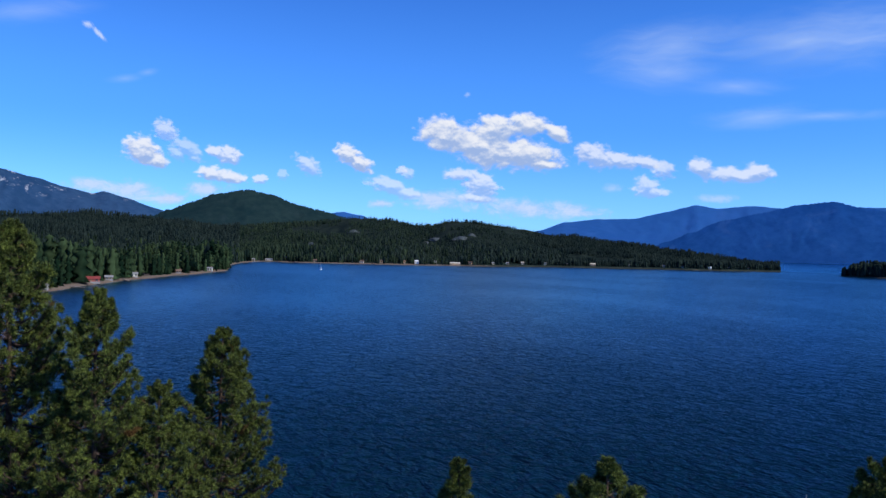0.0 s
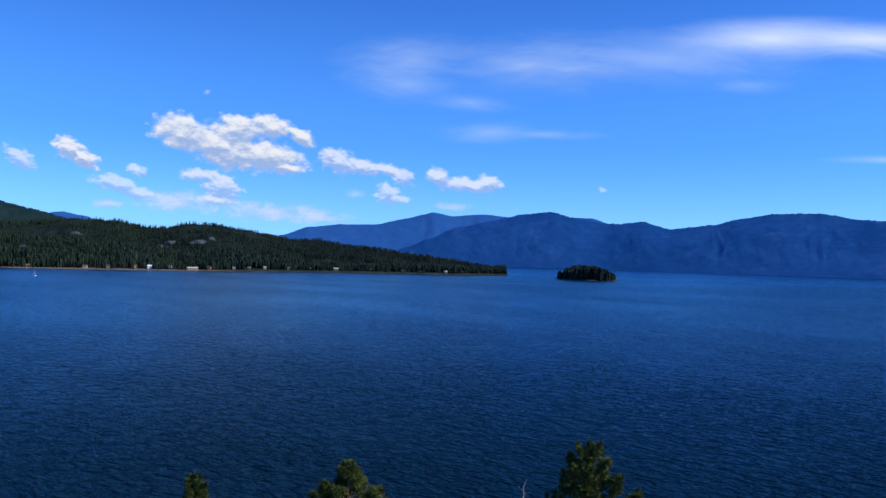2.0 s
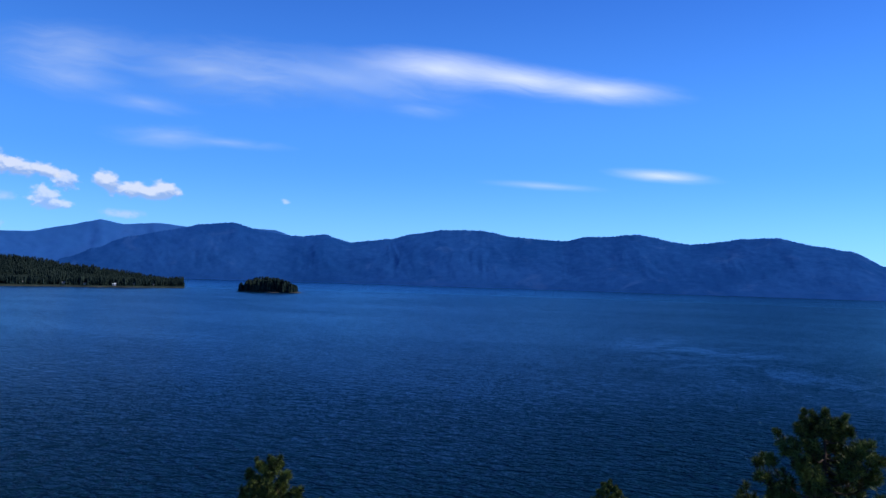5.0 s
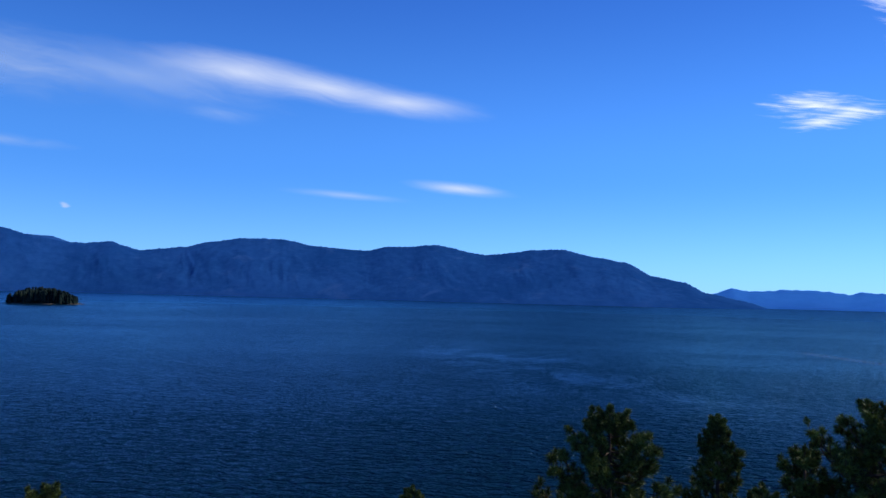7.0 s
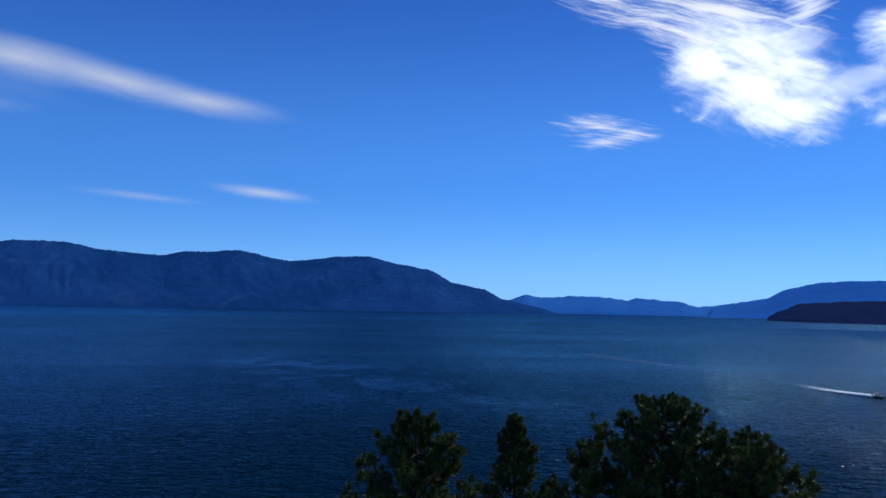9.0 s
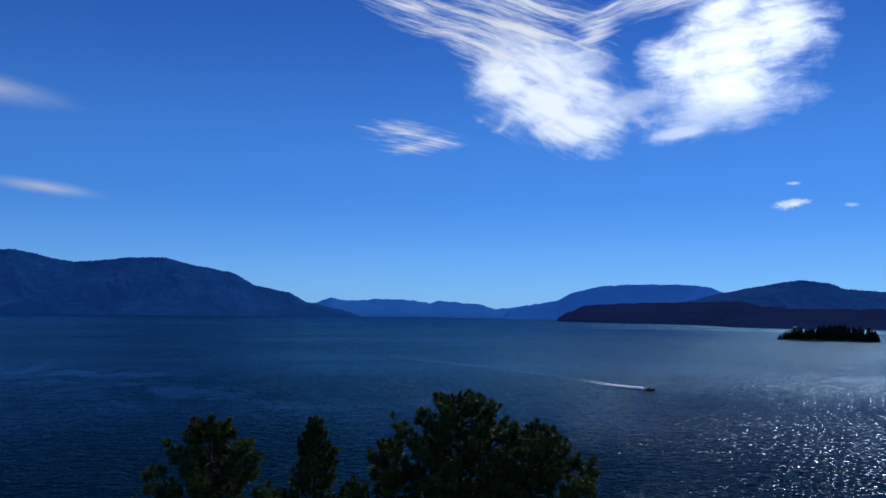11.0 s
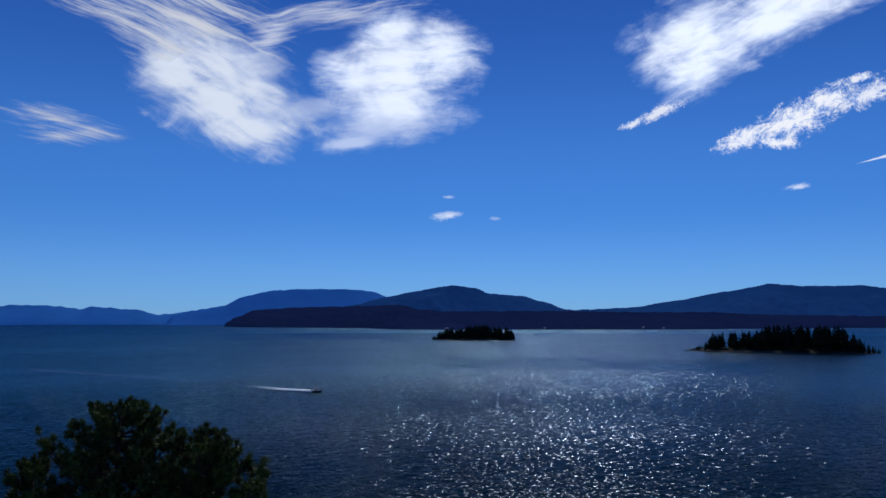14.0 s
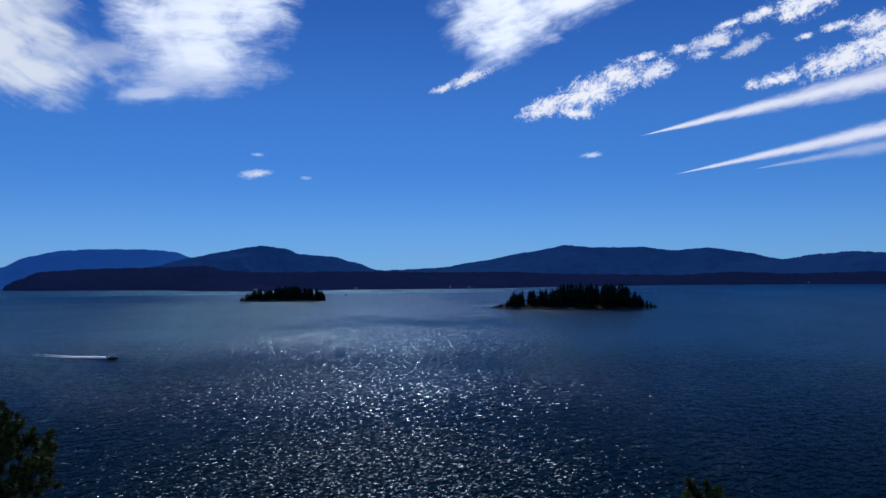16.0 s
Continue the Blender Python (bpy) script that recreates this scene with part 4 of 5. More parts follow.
def dead_top(tip, seed):
    """The bleached leader of a dead young tree, with a few bare twigs."""
    rng = random.Random(seed)
    x, y, z = tip
    ground = float(hillside_height(x, y)) - 0.3
    root = tagged(new("dead_tree"), "thin bleached dead tree top with bare twigs", "tree")
    root.location = (x, y, ground)
    tall = z - ground
    v, f = tube([Vector((0.1 * math.sin(i), 0, tall * i / 8)) * 1.0 for i in range(9)], [0.09 * (1 - i / 8) + 0.008 for i in range(9)], 7)
    ob = new("trunk", mesh_from("trunk", v, f, DEADWOOD, True))
    ob.parent = root
    for i in range(16):
        h = tall - 0.04 - i * 0.13
        a, ln = i * 2.4 + rng.random(), rng.uniform(0.08, 0.18) + i * 0.03
        p0 = Vector((0.1 * math.sin(h / tall * 8), 0, h))
        q = [p0, p0 + Vector((math.cos(a) * ln * 0.5, math.sin(a) * ln * 0.5, 0.05)), p0 + Vector((math.cos(a) * ln, math.sin(a) * ln, 0.16))]
        v, f = tube(q, [0.01, 0.007, 0.004], 4)
        ob = new("twig", mesh_from("twig", v, f, DEADWOOD))
        ob.parent = root


DEADWOOD = bark_material("bleached_wood", (0.2, 0.17, 0.14), (0.4, 0.36, 0.3))
dead_top((10.0, 21.2, 25.3), 5)


# ================= houses, docks and boats =================
WALLS = {"cream": plain("cream_boards", (0.62, 0.56, 0.45)), "barn": plain("weathered_red_boards", (0.3, 0.08, 0.06)), "timber": plain("brown_timber", (0.2, 0.13, 0.08)),
         "ochre": plain("ochre_boards", (0.5, 0.33, 0.19)), "white": plain("white_boards", (0.8, 0.8, 0.78), 0.6, 8, 0.08)}
ROOFS = {"grey": plain("grey_roofing", (0.22, 0.22, 0.23)), "red": plain("red_sheet_roofing", (0.24, 0.045, 0.035), 0.6), "brown": plain("brown_shingles", (0.16, 0.1, 0.07)),
         "white": plain("pale_sheet_roofing", (0.75, 0.76, 0.78), 0.45, 8, 0.08), "cream": plain("pale_shingles", (0.45, 0.41, 0.34))}
PANE = plain("window_glass", (0.03, 0.04, 0.05), 0.12, 3, 0.1)
TRIM = plain("white_trim", (0.75, 0.74, 0.7), 0.6, 8, 0.08)
PLANKS = plain("weathered_planks", (0.36, 0.31, 0.26))


def home(az, land, back, wide, deep, eaves, wall, roof, label):
    wide, deep, eaves = wide * 0.66, deep * 0.72, eaves * 0.8
    root = tagged(new("house"), label, "house", "houses along the shore")
    root.matrix_basis = Matrix.Translation(home_place(az, land, back) - Vector((0, 0, 0.2))) @ Matrix.Rotation(radians(-az + random.uniform(-14, 14)), 4, "Z")
    part("foundation", box_bm((wide + 0.2, deep + 0.2, 1.6), (0, 0, -0.2)), ROOFS["grey"], root)
    ridge = eaves + deep * 0.28
    bm = bmesh.new()
    w, d = wide / 2, deep / 2
    prof = [(-d, 0.5), (d, 0.5), (d, eaves), (0, ridge), (-d, eaves)]
    ends = [[bm.verts.new((sx * w, y, z)) for y, z in prof] for sx in (-1, 1)]
    bm.faces.new(ends[0])
    bm.faces.new(ends[1][::-1])
    for i in range(5):
        bm.faces.new((ends[0][i], ends[1][i], ends[1][(i + 1) % 5], ends[0][(i + 1) % 5]))
    bmesh.ops.recalc_face_normals(bm, faces=bm.faces)
    part("wall", bm, WALLS[wall], root)
    slope = math.hypot(d + 0.5, ridge - eaves + 0.14)
    for sy in (-1, 1):
        bm = box_bm((wide + 1.0, slope, 0.16), (0, 0, 0))
        bmesh.ops.rotate(bm, matrix=Matrix.Rotation(-sy * math.atan2(ridge - eaves, d), 3, "X"), verts=bm.verts)
        bmesh.ops.translate(bm, vec=(0, sy * (d + 0.5) / 2, (ridge + eaves) / 2 + 0.12), verts=bm.verts)
        part("roof", bm, ROOFS[roof], root)
    n = max(2, int(wide / 3))
    for i in range(n):
        x = -w + (i + 0.5) * wide / n
        if i == n // 2 and n > 2:
            door = part("door", box_bm((0.95, 0.1, 2.05), (x, -d - 0.03, 1.55)), WALLS["timber"], root)
            part("handle", box_bm((0.06, 0.06, 0.14), (x + 0.35, -d - 0.11, 1.5)), ROOFS["grey"], door)
        else:
            win = part("window", box_bm((1.4, 0.08, 1.2), (x, -d - 0.03, 0.5 + eaves * 0.5)), PANE, root)
            part("sill", box_bm((1.6, 0.2, 0.08), (x, -d - 0.1, 0.5 + eaves * 0.5 - 0.66)), TRIM, win)
    if roof in ("brown", "grey"):
        part("chimney", box_bm((0.7, 0.7, 1.8), (w * 0.5, d * 0.35, ridge + 0.1)), WALLS["timber"], root)


for h in HOMES:
    home(*h)


def dock(az, out, wide, turn, label):
    """A plank dock on piles, reaching from the beach over the water."""
    base = home_place(az, 0, 0)
    root = tagged(new("dock"), label, "dock", "docks along the bay")
    root.matrix_basis = Matrix.Translation((base.x, base.y, 0)) @ Matrix.Rotation(radians(-az + turn), 4, "Z")
    part("deck", box_bm((wide, out, 0.18), (0, -out / 2 + 3, 0.85), 0.02), PLANKS, root)
    for i in range(int(out / 5) + 1):
        for sx in (-1, 1):
            v, f = tube([Vector((sx * wide * 0.42, 2 - i * 5, -1.5)), Vector((sx * wide * 0.42, 2 - i * 5, 1.3))], [0.13, 0.12], 7)
            ob = new("pile", mesh_from("pile", v, f, BARK))
            ob.parent = root


for az, out, wide, turn in ((-25.6, 16, 2.2, 30), (-22.4, 20, 2.2, 10), (-15.0, 24, 2.5, 50), (-12.4, 34, 3, 70), (-10.8, 40, 3, 78), (-9.0, 28, 2.4, 74), (-5.2, 18, 2.2, 15),
                            (-0.4, 20, 2.2, -10), (3.2, 18, 2.2, 0), (5.6, 26, 2.4, -70), (9.6, 16, 2.2, 10), (18.3, 18, 2.4, -30)):
    dock(az, out, wide, turn, "weathered plank dock on piles at the lake shore")


def hull_mesh(length, beam, height, material, sheer=0.25):
    """A planing hull: pointed bow, flat stern, flared sides and a deck."""
    verts, faces, n = [], [], 9
    for i in range(n):
        f = i / (n - 1)
        b = beam / 2 * (1 - max(0, (f - 0.45) / 0.55) ** 2.2) + 0.01
        top = height * (0.8 + sheer * f * f)
        keel = -0.25 + 0.45 * max(0, (f - 0.6) / 0.4) ** 2
        x = -length / 2 + length * f
        verts += [(x, -b, top), (x, -b * 0.86, 0.1 + 0.3 * keel), (x, 0, keel), (x, b * 0.86, 0.1 + 0.3 * keel), (x, b, top)]
    for i in range(n - 1):
        for k in range(4):
            faces.append((i * 5 + k, i * 5 + 5 + k, i * 5 + 6 + k, i * 5 + 1 + k))
        faces.append((i * 5 + 4, i * 5 + 9, i * 5 + 5, i * 5))
    faces.append((0, 1, 2, 3, 4))
    return mesh_from("hull", verts, faces, material)


NAVY = plain("dark_gelcoat", (0.03, 0.025, 0.03), 0.25, 3, 0.15)
GEL = plain("white_gelcoat", (0.78, 0.78, 0.78), 0.3, 3, 0.06)
SEAT = plain("grey_vinyl", (0.3, 0.29, 0.28), 0.5)
RUST = plain("faded_red_canvas", (0.4, 0.12, 0.08), 0.8)
FROM, TO = bearing(97.8, 359), bearing(100.5, 342)
ALONG = (TO - FROM).normalized()
HEAD = math.atan2(ALONG.y, ALONG.x)


def motorboat(place, heading, length, hull_mat, label, shade=True):
    root = tagged(new("motorboat"), label, "boat")
    root.matrix_basis = Matrix.Translation(place) @ Matrix.Rotation(heading, 4, "Z") @ Matrix.Rotation(radians(-3), 4, "Y")
    ob = new("hull", hull_mesh(length, length * 0.36, 0.95, hull_mat))
    ob.parent = root
    part("deck", box_bm((length * 0.34, length * 0.28, 0.07), (length * 0.16, 0, 0.93), 0.02), GEL, root, "white foredeck")
    bm = box_bm((0.05, length * 0.27, 0.5), (0, 0, 0), 0.01)
    bmesh.ops.rotate(bm, matrix=Matrix.Rotation(radians(-32), 3, "Y"), verts=bm.verts)
    bmesh.ops.translate(bm, vec=(length * 0.03, 0, 1.15), verts=bm.verts)
    part("windscreen", bm, PANE, root, "raked dark windscreen")
    for sy in (-1, 1):
        part("seat", box_bm((0.55, 0.5, 0.75), (-length * 0.12, sy * 0.42, 0.85), 0.06), SEAT, root)
    part("bench", box_bm((0.5, length * 0.26, 0.5), (-length * 0.36, 0, 0.8), 0.05), SEAT, root)
    motor = part("outboard_motor", box_bm((0.55, 0.4, 0.75), (-length * 0.5 - 0.3, 0, 0.95), 0.1), NAVY, root)
    part("leg", box_bm((0.2, 0.14, 0.9), (-length * 0.5 - 0.3, 0, 0.2), 0.03), NAVY, motor)
    if shade:
        top = part("canopy", box_bm((length * 0.3, length * 0.3, 0.08), (-length * 0.1, 0, 2.05), 0.03), RUST, root, "faded red canvas sunshade")
        for sx in (-1, 1):
            for sy in (-1, 1):
                c = Vector((-length * 0.1 + sx * length * 0.13, sy * length * 0.14, 0))
                v, f = tube([c + Vector((0, 0, 0.8)), c + Vector((0, 0, 2.03))], [0.025, 0.025], 6)
                o2 = new("pole", mesh_from("pole", v, f, GEL))
                o2.parent = top
    return root


motorboat(bearing(100.5, 342, 0.12), HEAD, 5.6, NAVY, "dark open motorboat under way with a red sunshade")
motorboat(bearing(116.5, 1560, 0.1), HEAD, 6.5, NAVY, "small dark motorboat drifting near the far shore", False)
motorboat(bearing(101.3, 2650, 0.1), HEAD + 2.0, 7.0, GEL, "small white motorboat off the headland", False)


def foam_material():
    n = Nodes("wake_foam")
    p = n.position()
    u = n.split(n.local())
    fine = n.noise(p, 1.1, 6, 0.7, 0.5)
    dens = n.math("SUBTRACT", n.math("ADD", n.math("MULTIPLY", fine, 1.1), n.math("MULTIPLY", u[2], 1.8)), 0.95)
    alpha = n.math("MAXIMUM", n.span(dens, 0.0, 0.35), n.span(fine, 0.42, 0.66, 0.0, 0.14))
    body = n.node("ShaderNodeBsdfPrincipled", Roughness=0.8)
    body.inputs["Base Color"].default_value = (0.72, 0.8, 0.88, 1)
    clear = n.node("ShaderNodeBsdfTransparent")
    m = n.node("ShaderNodeMixShader", i0=alpha, i1=clear.outputs[0], i2=body.outputs[0])
    n.tree.links.new(m.outputs[0], n.out.inputs["Surface"])
    return n.mat


def wake():
    """Two ridges of churned foam that widen and sink behind the boat."""
    trail = [bearing(100.35, 343.5), bearing(99.3, 350), bearing(97.8, 359), bearing(93.6, 406), bearing(89.5, 451), bearing(85.5, 498), bearing(81.5, 560)]
    pts = []
    for a, b in zip(trail, trail[1:]):
        k = max(3, int((b - a).length / 2.0))
        pts += [a.lerp(b, i / k) for i in range(k)]
    verts, faces = [], []
    for i, q in enumerate(pts):
        f = i / len(pts)
        d = (pts[min(i + 1, len(pts) - 1)] - pts[max(i - 1, 0)]).normalized()
        s = Vector((-d.y, d.x, 0))
        half = 1.7 + 2.9 * f ** 0.5
        lift = 0.95 * (1 - f) ** 7 + 0.03
        for c, hgt in ((-1, 0.02), (-0.8, 1.0), (-0.45, 0.5), (0, 0.35), (0.45, 0.5), (0.8, 1.0), (1, 0.02)):
            wob = 0.25 * noise.noise((q.x * 0.4, q.y * 0.4, c * 3))
            verts.append(q + s * half * (c + wob * 0.3) + Vector((0, 0, 0.03 + lift * hgt * (1 + wob))))
        if i:
            o = (i - 1) * 7
            faces += [(o + k, o + k + 1, o + k + 8, o + k + 7) for k in range(6)]
    ob = new("boat_wake", mesh_from("boat_wake", verts, faces, FOAM, True))
    return tagged(ob, "white foaming wake trailing behind the motorboat", "wake", kind="stuff")


FOAM = foam_material()
wake()


def sailboat(place, label):
    root = tagged(new("sailboat"), label, "boat")
    root.matrix_basis = Matrix.Translation(place) @ Matrix.Rotation(2.2, 4, "Z")
    ob = new("hull", hull_mesh(6.0, 2.0, 0.8, GEL))
    ob.parent = root
    v, f = tube([Vector((0.4, 0, 0.6)), Vector((0.4, 0, 7.6))], [0.07, 0.04], 7)
    ob = new("mast", mesh_from("mast", v, f, TRIM))
    ob.parent = root
    v, f = tube([Vector((0.4, 0, 1.5)), Vector((-2.3, 0.15, 1.5))], [0.05, 0.04], 6)
    ob = new("boom", mesh_from("boom", v, f, TRIM))
    ob.parent = root
    verts, faces = [], []
    for i in range(9):
        g = i / 8
        for k in range(6):
            c = k / 5
            verts.append((0.36 - 2.6 * c * (1 - g), 0.3 * math.sin(math.pi * c) * (1 - g) + 0.15 * c, 1.6 + 5.8 * g))
    for i in range(8):
        for k in range(5):
            o = i * 6 + k
            faces.append((o, o + 1, o + 7, o + 6))
    ob = new("sail", mesh_from("sail", verts, faces, GEL, True))
    ob.parent = root
    ob.modifiers.new("thickness", "SOLIDIFY").thickness = 0.02


sailboat(bearing(-9.0, 982, 0.0), "small white sailboat on the bay")


# ================= clouds =================
# kind: centre gain, fibre length and grain, coarse and fine tearing, softness, lit and shaded colour
FORMS = {
    "cumulus": (1.35, 1.0, 1.25, 0.9, 0.35, 0.62, (0.86, 0.89, 0.97), (0.34, 0.48, 0.8)),
    "faint": (1.0, 0.6, 1.0, 1.0, 0.5, 0.95, (0.64, 0.74, 0.94), (0.42, 0.59, 0.91)),
    "wisp": (1.1, 0.4, 2.2, 0.9, 0.5, 0.9, (0.74, 0.82, 1.0), (0.56, 0.70, 0.98)),
    "veil": (0.9, 0.16, 0.5, 0.6, 0.2, 1.7, (0.54, 0.69, 1.0), (0.46, 0.63, 0.99)),
    "streak": (1.3, 0.12, 0.5, 0.45, 0.2, 1.7, (0.64, 0.74, 1.0), (0.52, 0.66, 0.99)),
    "fibre": (0.9, 0.08, 1.5, 1.3, 0.8, 1.2, (0.86, 0.91, 1.02), (0.6, 0.72, 1.0)),
    "sheet": (1.55, 0.2, 0.8, 0.5, 0.4, 1.35, (0.9, 1.0, 1.18), (0.56, 0.72, 1.08)),
    "fleck": (1.1, 0.7, 1.7, 1.2, 1.0, 0.9, (0.9, 0.93, 1.0), (0.48, 0.62, 0.97)),
    "wedge": (1.9, 0.3, 1.0, 0.9, 0.5, 1.9, (0.76, 0.81, 0.97), (0.54, 0.64, 0.93)),
}


def cloud_material(kind, blobs, grain_turn, density, sunlit, seed):
    """Cloud on the sky's backdrop, laid out in degrees: rounded masses that run together, torn by noise along the wind."""
    gain, long, grain, coarse, fine, soft, bright, grey = FORMS[kind]
    if kind == "cumulus":
        grain *= (2.6 / max(b[2] for b in blobs)) ** 0.5             # small clouds have small heads
    n = Nodes(kind + "_cloud")
    p = n.local()

    def masses(at):
        total = None
        for x, y, w, h, turn in blobs:
            a = radians(turn)
            q = n.split(n.mapped(n.mapped(at, loc=(-x, -y, 0)), rot=(0, 0, -a)))
            u, v = n.math("MULTIPLY", q[0], 1 / w), n.math("MULTIPLY", q[1], 1 / h)
            if kind == "wedge":
                widen = n.math("MAXIMUM", n.math("MULTIPLY_ADD", u, 0.5, 0.5), 0.02)
                e = n.math("SUBTRACT", 1.0, n.math("MAXIMUM", n.math("DIVIDE", n.math("ABSOLUTE", v), widen), n.math("POWER", n.math("ABSOLUTE", u), 14.0)))
            else:
                e = n.math("SUBTRACT", 1.0, n.math("SQRT", n.math("MULTIPLY_ADD", u, u, n.math("MULTIPLY", v, v))))
            total = e if total is None else n.math("SMOOTH_MAX", total, e, 0.3)
        return n.math("MAXIMUM", total, -1.0)

    def thick(at):
        """Density at a place, before it is cut to an outline."""
        m = masses(at)
        if kind == "cumulus":
            c = n.mapped(at, (0.8, 1.15, 1), (0, 0, 0), (seed * 7.1, seed * 3.3, seed))
            big = n.noise(c, grain, 7, 0.62, 0.3)
            v = n.tree.nodes.new("ShaderNodeTexVoronoi")
            v.feature = "SMOOTH_F1"
            n.put(v.inputs["Vector"], n.mapped(c, (1, 1, 1), (0, 0, 0.4)))
            n.put(v.inputs["Scale"], grain * 1.7)
            n.put(v.inputs["Smoothness"], 0.6)
            torn = n.math("MULTIPLY", n.math("SUBTRACT", 0.42, v.outputs["Distance"]), fine * 1.4)
            return n.math("ADD", n.math("MULTIPLY_ADD", n.math("SUBTRACT", big, 0.5), coarse * 1.9, n.math("MULTIPLY", m, gain)), torn), big
        bend = n.node("ShaderNodeTexNoise", Vector=n.mapped(at, loc=(seed * 5.0, seed, 0)), Scale=0.28, Detail=1.0).outputs["Color"]
        sway = 0.8 if kind == "fibre" else 1.6
        bent = n.node("ShaderNodeVectorMath", i0=at, i1=n.mapped(bend, (sway, sway, 0), (0, 0, 0), (-sway / 2, -sway / 2, 0)))
        along = n.mapped(n.mapped(bent.outputs[0], rot=(0, 0, -radians(grain_turn))), (long, 1.0, 1.0), (0, 0, 0), (seed * 3.7, seed * 9.1, 0))
        a = n.noise(along, grain, 6, 0.62, 0.35)
        b = n.noise(n.mapped(along, (1.3, 1.0, 1.0), (0, 0, radians(9))), grain * 3.4, 5, 0.68, 0.5)
        d = n.math("MULTIPLY_ADD", n.math("SUBTRACT", a, 0.5), coarse * 1.7, n.math("MULTIPLY", n.math("SMOOTH_MIN", m, 0.8, 0.3) if kind == "sheet" else m, gain))
        d = n.math("MULTIPLY_ADD", n.math("SUBTRACT", b, 0.5), fine * 1.5, d)
        if kind == "sheet":                                           # thin places and thick ones
            d = n.math("MULTIPLY_ADD", n.math("SUBTRACT", n.noise(n.mapped(at, (0.8, 1.2, 1), (0, 0, 0), (seed * 2.0, seed * 4.0, 0)), 0.45, 4, 0.55, 0.6), 0.5), 1.5, d)
        return n.math("ADD", d, n.math("MINIMUM", n.math("MULTIPLY", m, 1.6), 0.0)), a

    here, mottle = thick(p)
    alpha = n.math("MULTIPLY", n.span(here, 0.0, soft), density, None, True)
    if kind == "cumulus":
        above, _ = thick(n.mapped(p, loc=(-0.12, 0.42, 0)))           # light painted in: bright where the cloud thins upwards, grey under its own mass
        close, _ = thick(n.mapped(p, loc=(0.05, 0.14, 0)))
        lit = n.math("ADD", n.math("MULTIPLY", n.math("SUBTRACT", here, above), 0.8), n.math("MULTIPLY", n.math("SUBTRACT", here, close), 0.7))
        col = n.mix(n.span(lit, -0.4, 0.68), grey, bright)
    else:
        col = n.mix(n.span(n.math("MULTIPLY_ADD", here, 0.35, mottle), 0.4, 0.95), grey, bright)
    # the sheet glows by itself; its light and shade lie in the colour
    em = n.node("ShaderNodeEmission", Color=col, Strength=sunlit)
    tr = n.node("ShaderNodeBsdfTransparent")
    m = n.node("ShaderNodeMixShader", i0=alpha, i1=tr.outputs[0], i2=em.outputs[0])
    n.tree.links.new(m.outputs[0], n.out.inputs["Surface"])
    return n.mat


DOME, HIGH = 4860.0, 2600.0        # the cumulus stands behind the hills, the high cloud nearer
made = [0]


def cloud(kind, density, grain_turn, label, masses):
    """One cloud. masses: bearing and height of the middle, half width, half height and turn, all in degrees."""
    made[0] += 1
    az = sum(m[0] for m in masses) / len(masses)
    el = sum(m[1] for m in masses) / len(masses)
    blobs = [((m[0] - az) * math.cos(radians(el)), m[1] - el, m[2], m[3], m[4]) for m in masses]
    room = 1.3
    spread = [(abs(w * math.cos(radians(t))) + abs(h * math.sin(radians(t))), abs(w * math.sin(radians(t))) + abs(h * math.cos(radians(t)))) for _, _, w, h, t in blobs]
    x0, x1 = min(b[0] - s[0] * room for b, s in zip(blobs, spread)), max(b[0] + s[0] * room for b, s in zip(blobs, spread))
    y0, y1 = min(b[1] - s[1] * room for b, s in zip(blobs, spread)), max(b[1] + s[1] * room for b, s in zip(blobs, spread))
    xs, ys = np.linspace(x0, x1, 9), np.linspace(y0, y1, 5)
    verts = [(float(x), float(y), 0.0) for y in ys for x in xs]
    faces = [(j * 9 + i, j * 9 + i + 1, j * 9 + i + 10, j * 9 + i + 9) for j in range(4) for i in range(8)]
    sunlit = float(np.interp(az, (20, 57, 76, 95, 108, 150), (1.0, 1.25, 1.35, 1.75, 2.15, 2.25)))      # glow set by bearing: stronger near the sun, to offset the lower exposure there
    mat = cloud_material(kind, blobs, grain_turn, density, sunlit, made[0] * 0.37)
    ob = new("cloud", mesh_from("cloud", verts, faces, mat))
    far = (HIGH if el > 6.5 and az > 20 else DOME) - made[0]
    unit = far * math.tan(radians(1))
    c = bearing(az, far * math.cos(radians(el)), EYE + far * math.sin(radians(el)))
    ob.matrix_world = look(c, (0, 0, EYE)) @ pose(0, 0, 0, 0, 180, 0) @ Matrix.Diagonal((unit, unit, 1, 1))
    return tagged(ob, label, "cloud", "clouds in the sky", "structure")


cloud("cumulus", 1.0, 0, "large white fair-weather cumulus cloud with a grey-blue base",
      [(-0.18, 8.35, 2.41, 1.47, -14), (2.57, 7.59, 3.73, 1.72, -14), (5.92, 7.06, 3.48, 1.39, -7), (6.07, 9.11, 1.97, 1.05, -10), (8.15, 8.55, 1.39, 0.72, -28), (3.79, 8.68, 2.26, 1.39, 1), (7.39, 6.34, 1.72, 0.49, -4)])
cloud("cumulus", 0.75, 0, "small broken white cumulus cloud",
      [(10.99, 6.93, 1.85, 1.07, -13), (12.65, 6.59, 2.15, 0.74, -8), (14.54, 6.46, 1.25, 0.54, -13), (10.27, 7.39, 0.73, 0.49, -17)])
cloud("cumulus", 0.6, 0, "small soft white cumulus puff",
      [(15.81, 5.92, 1.0, 0.75, -23)])
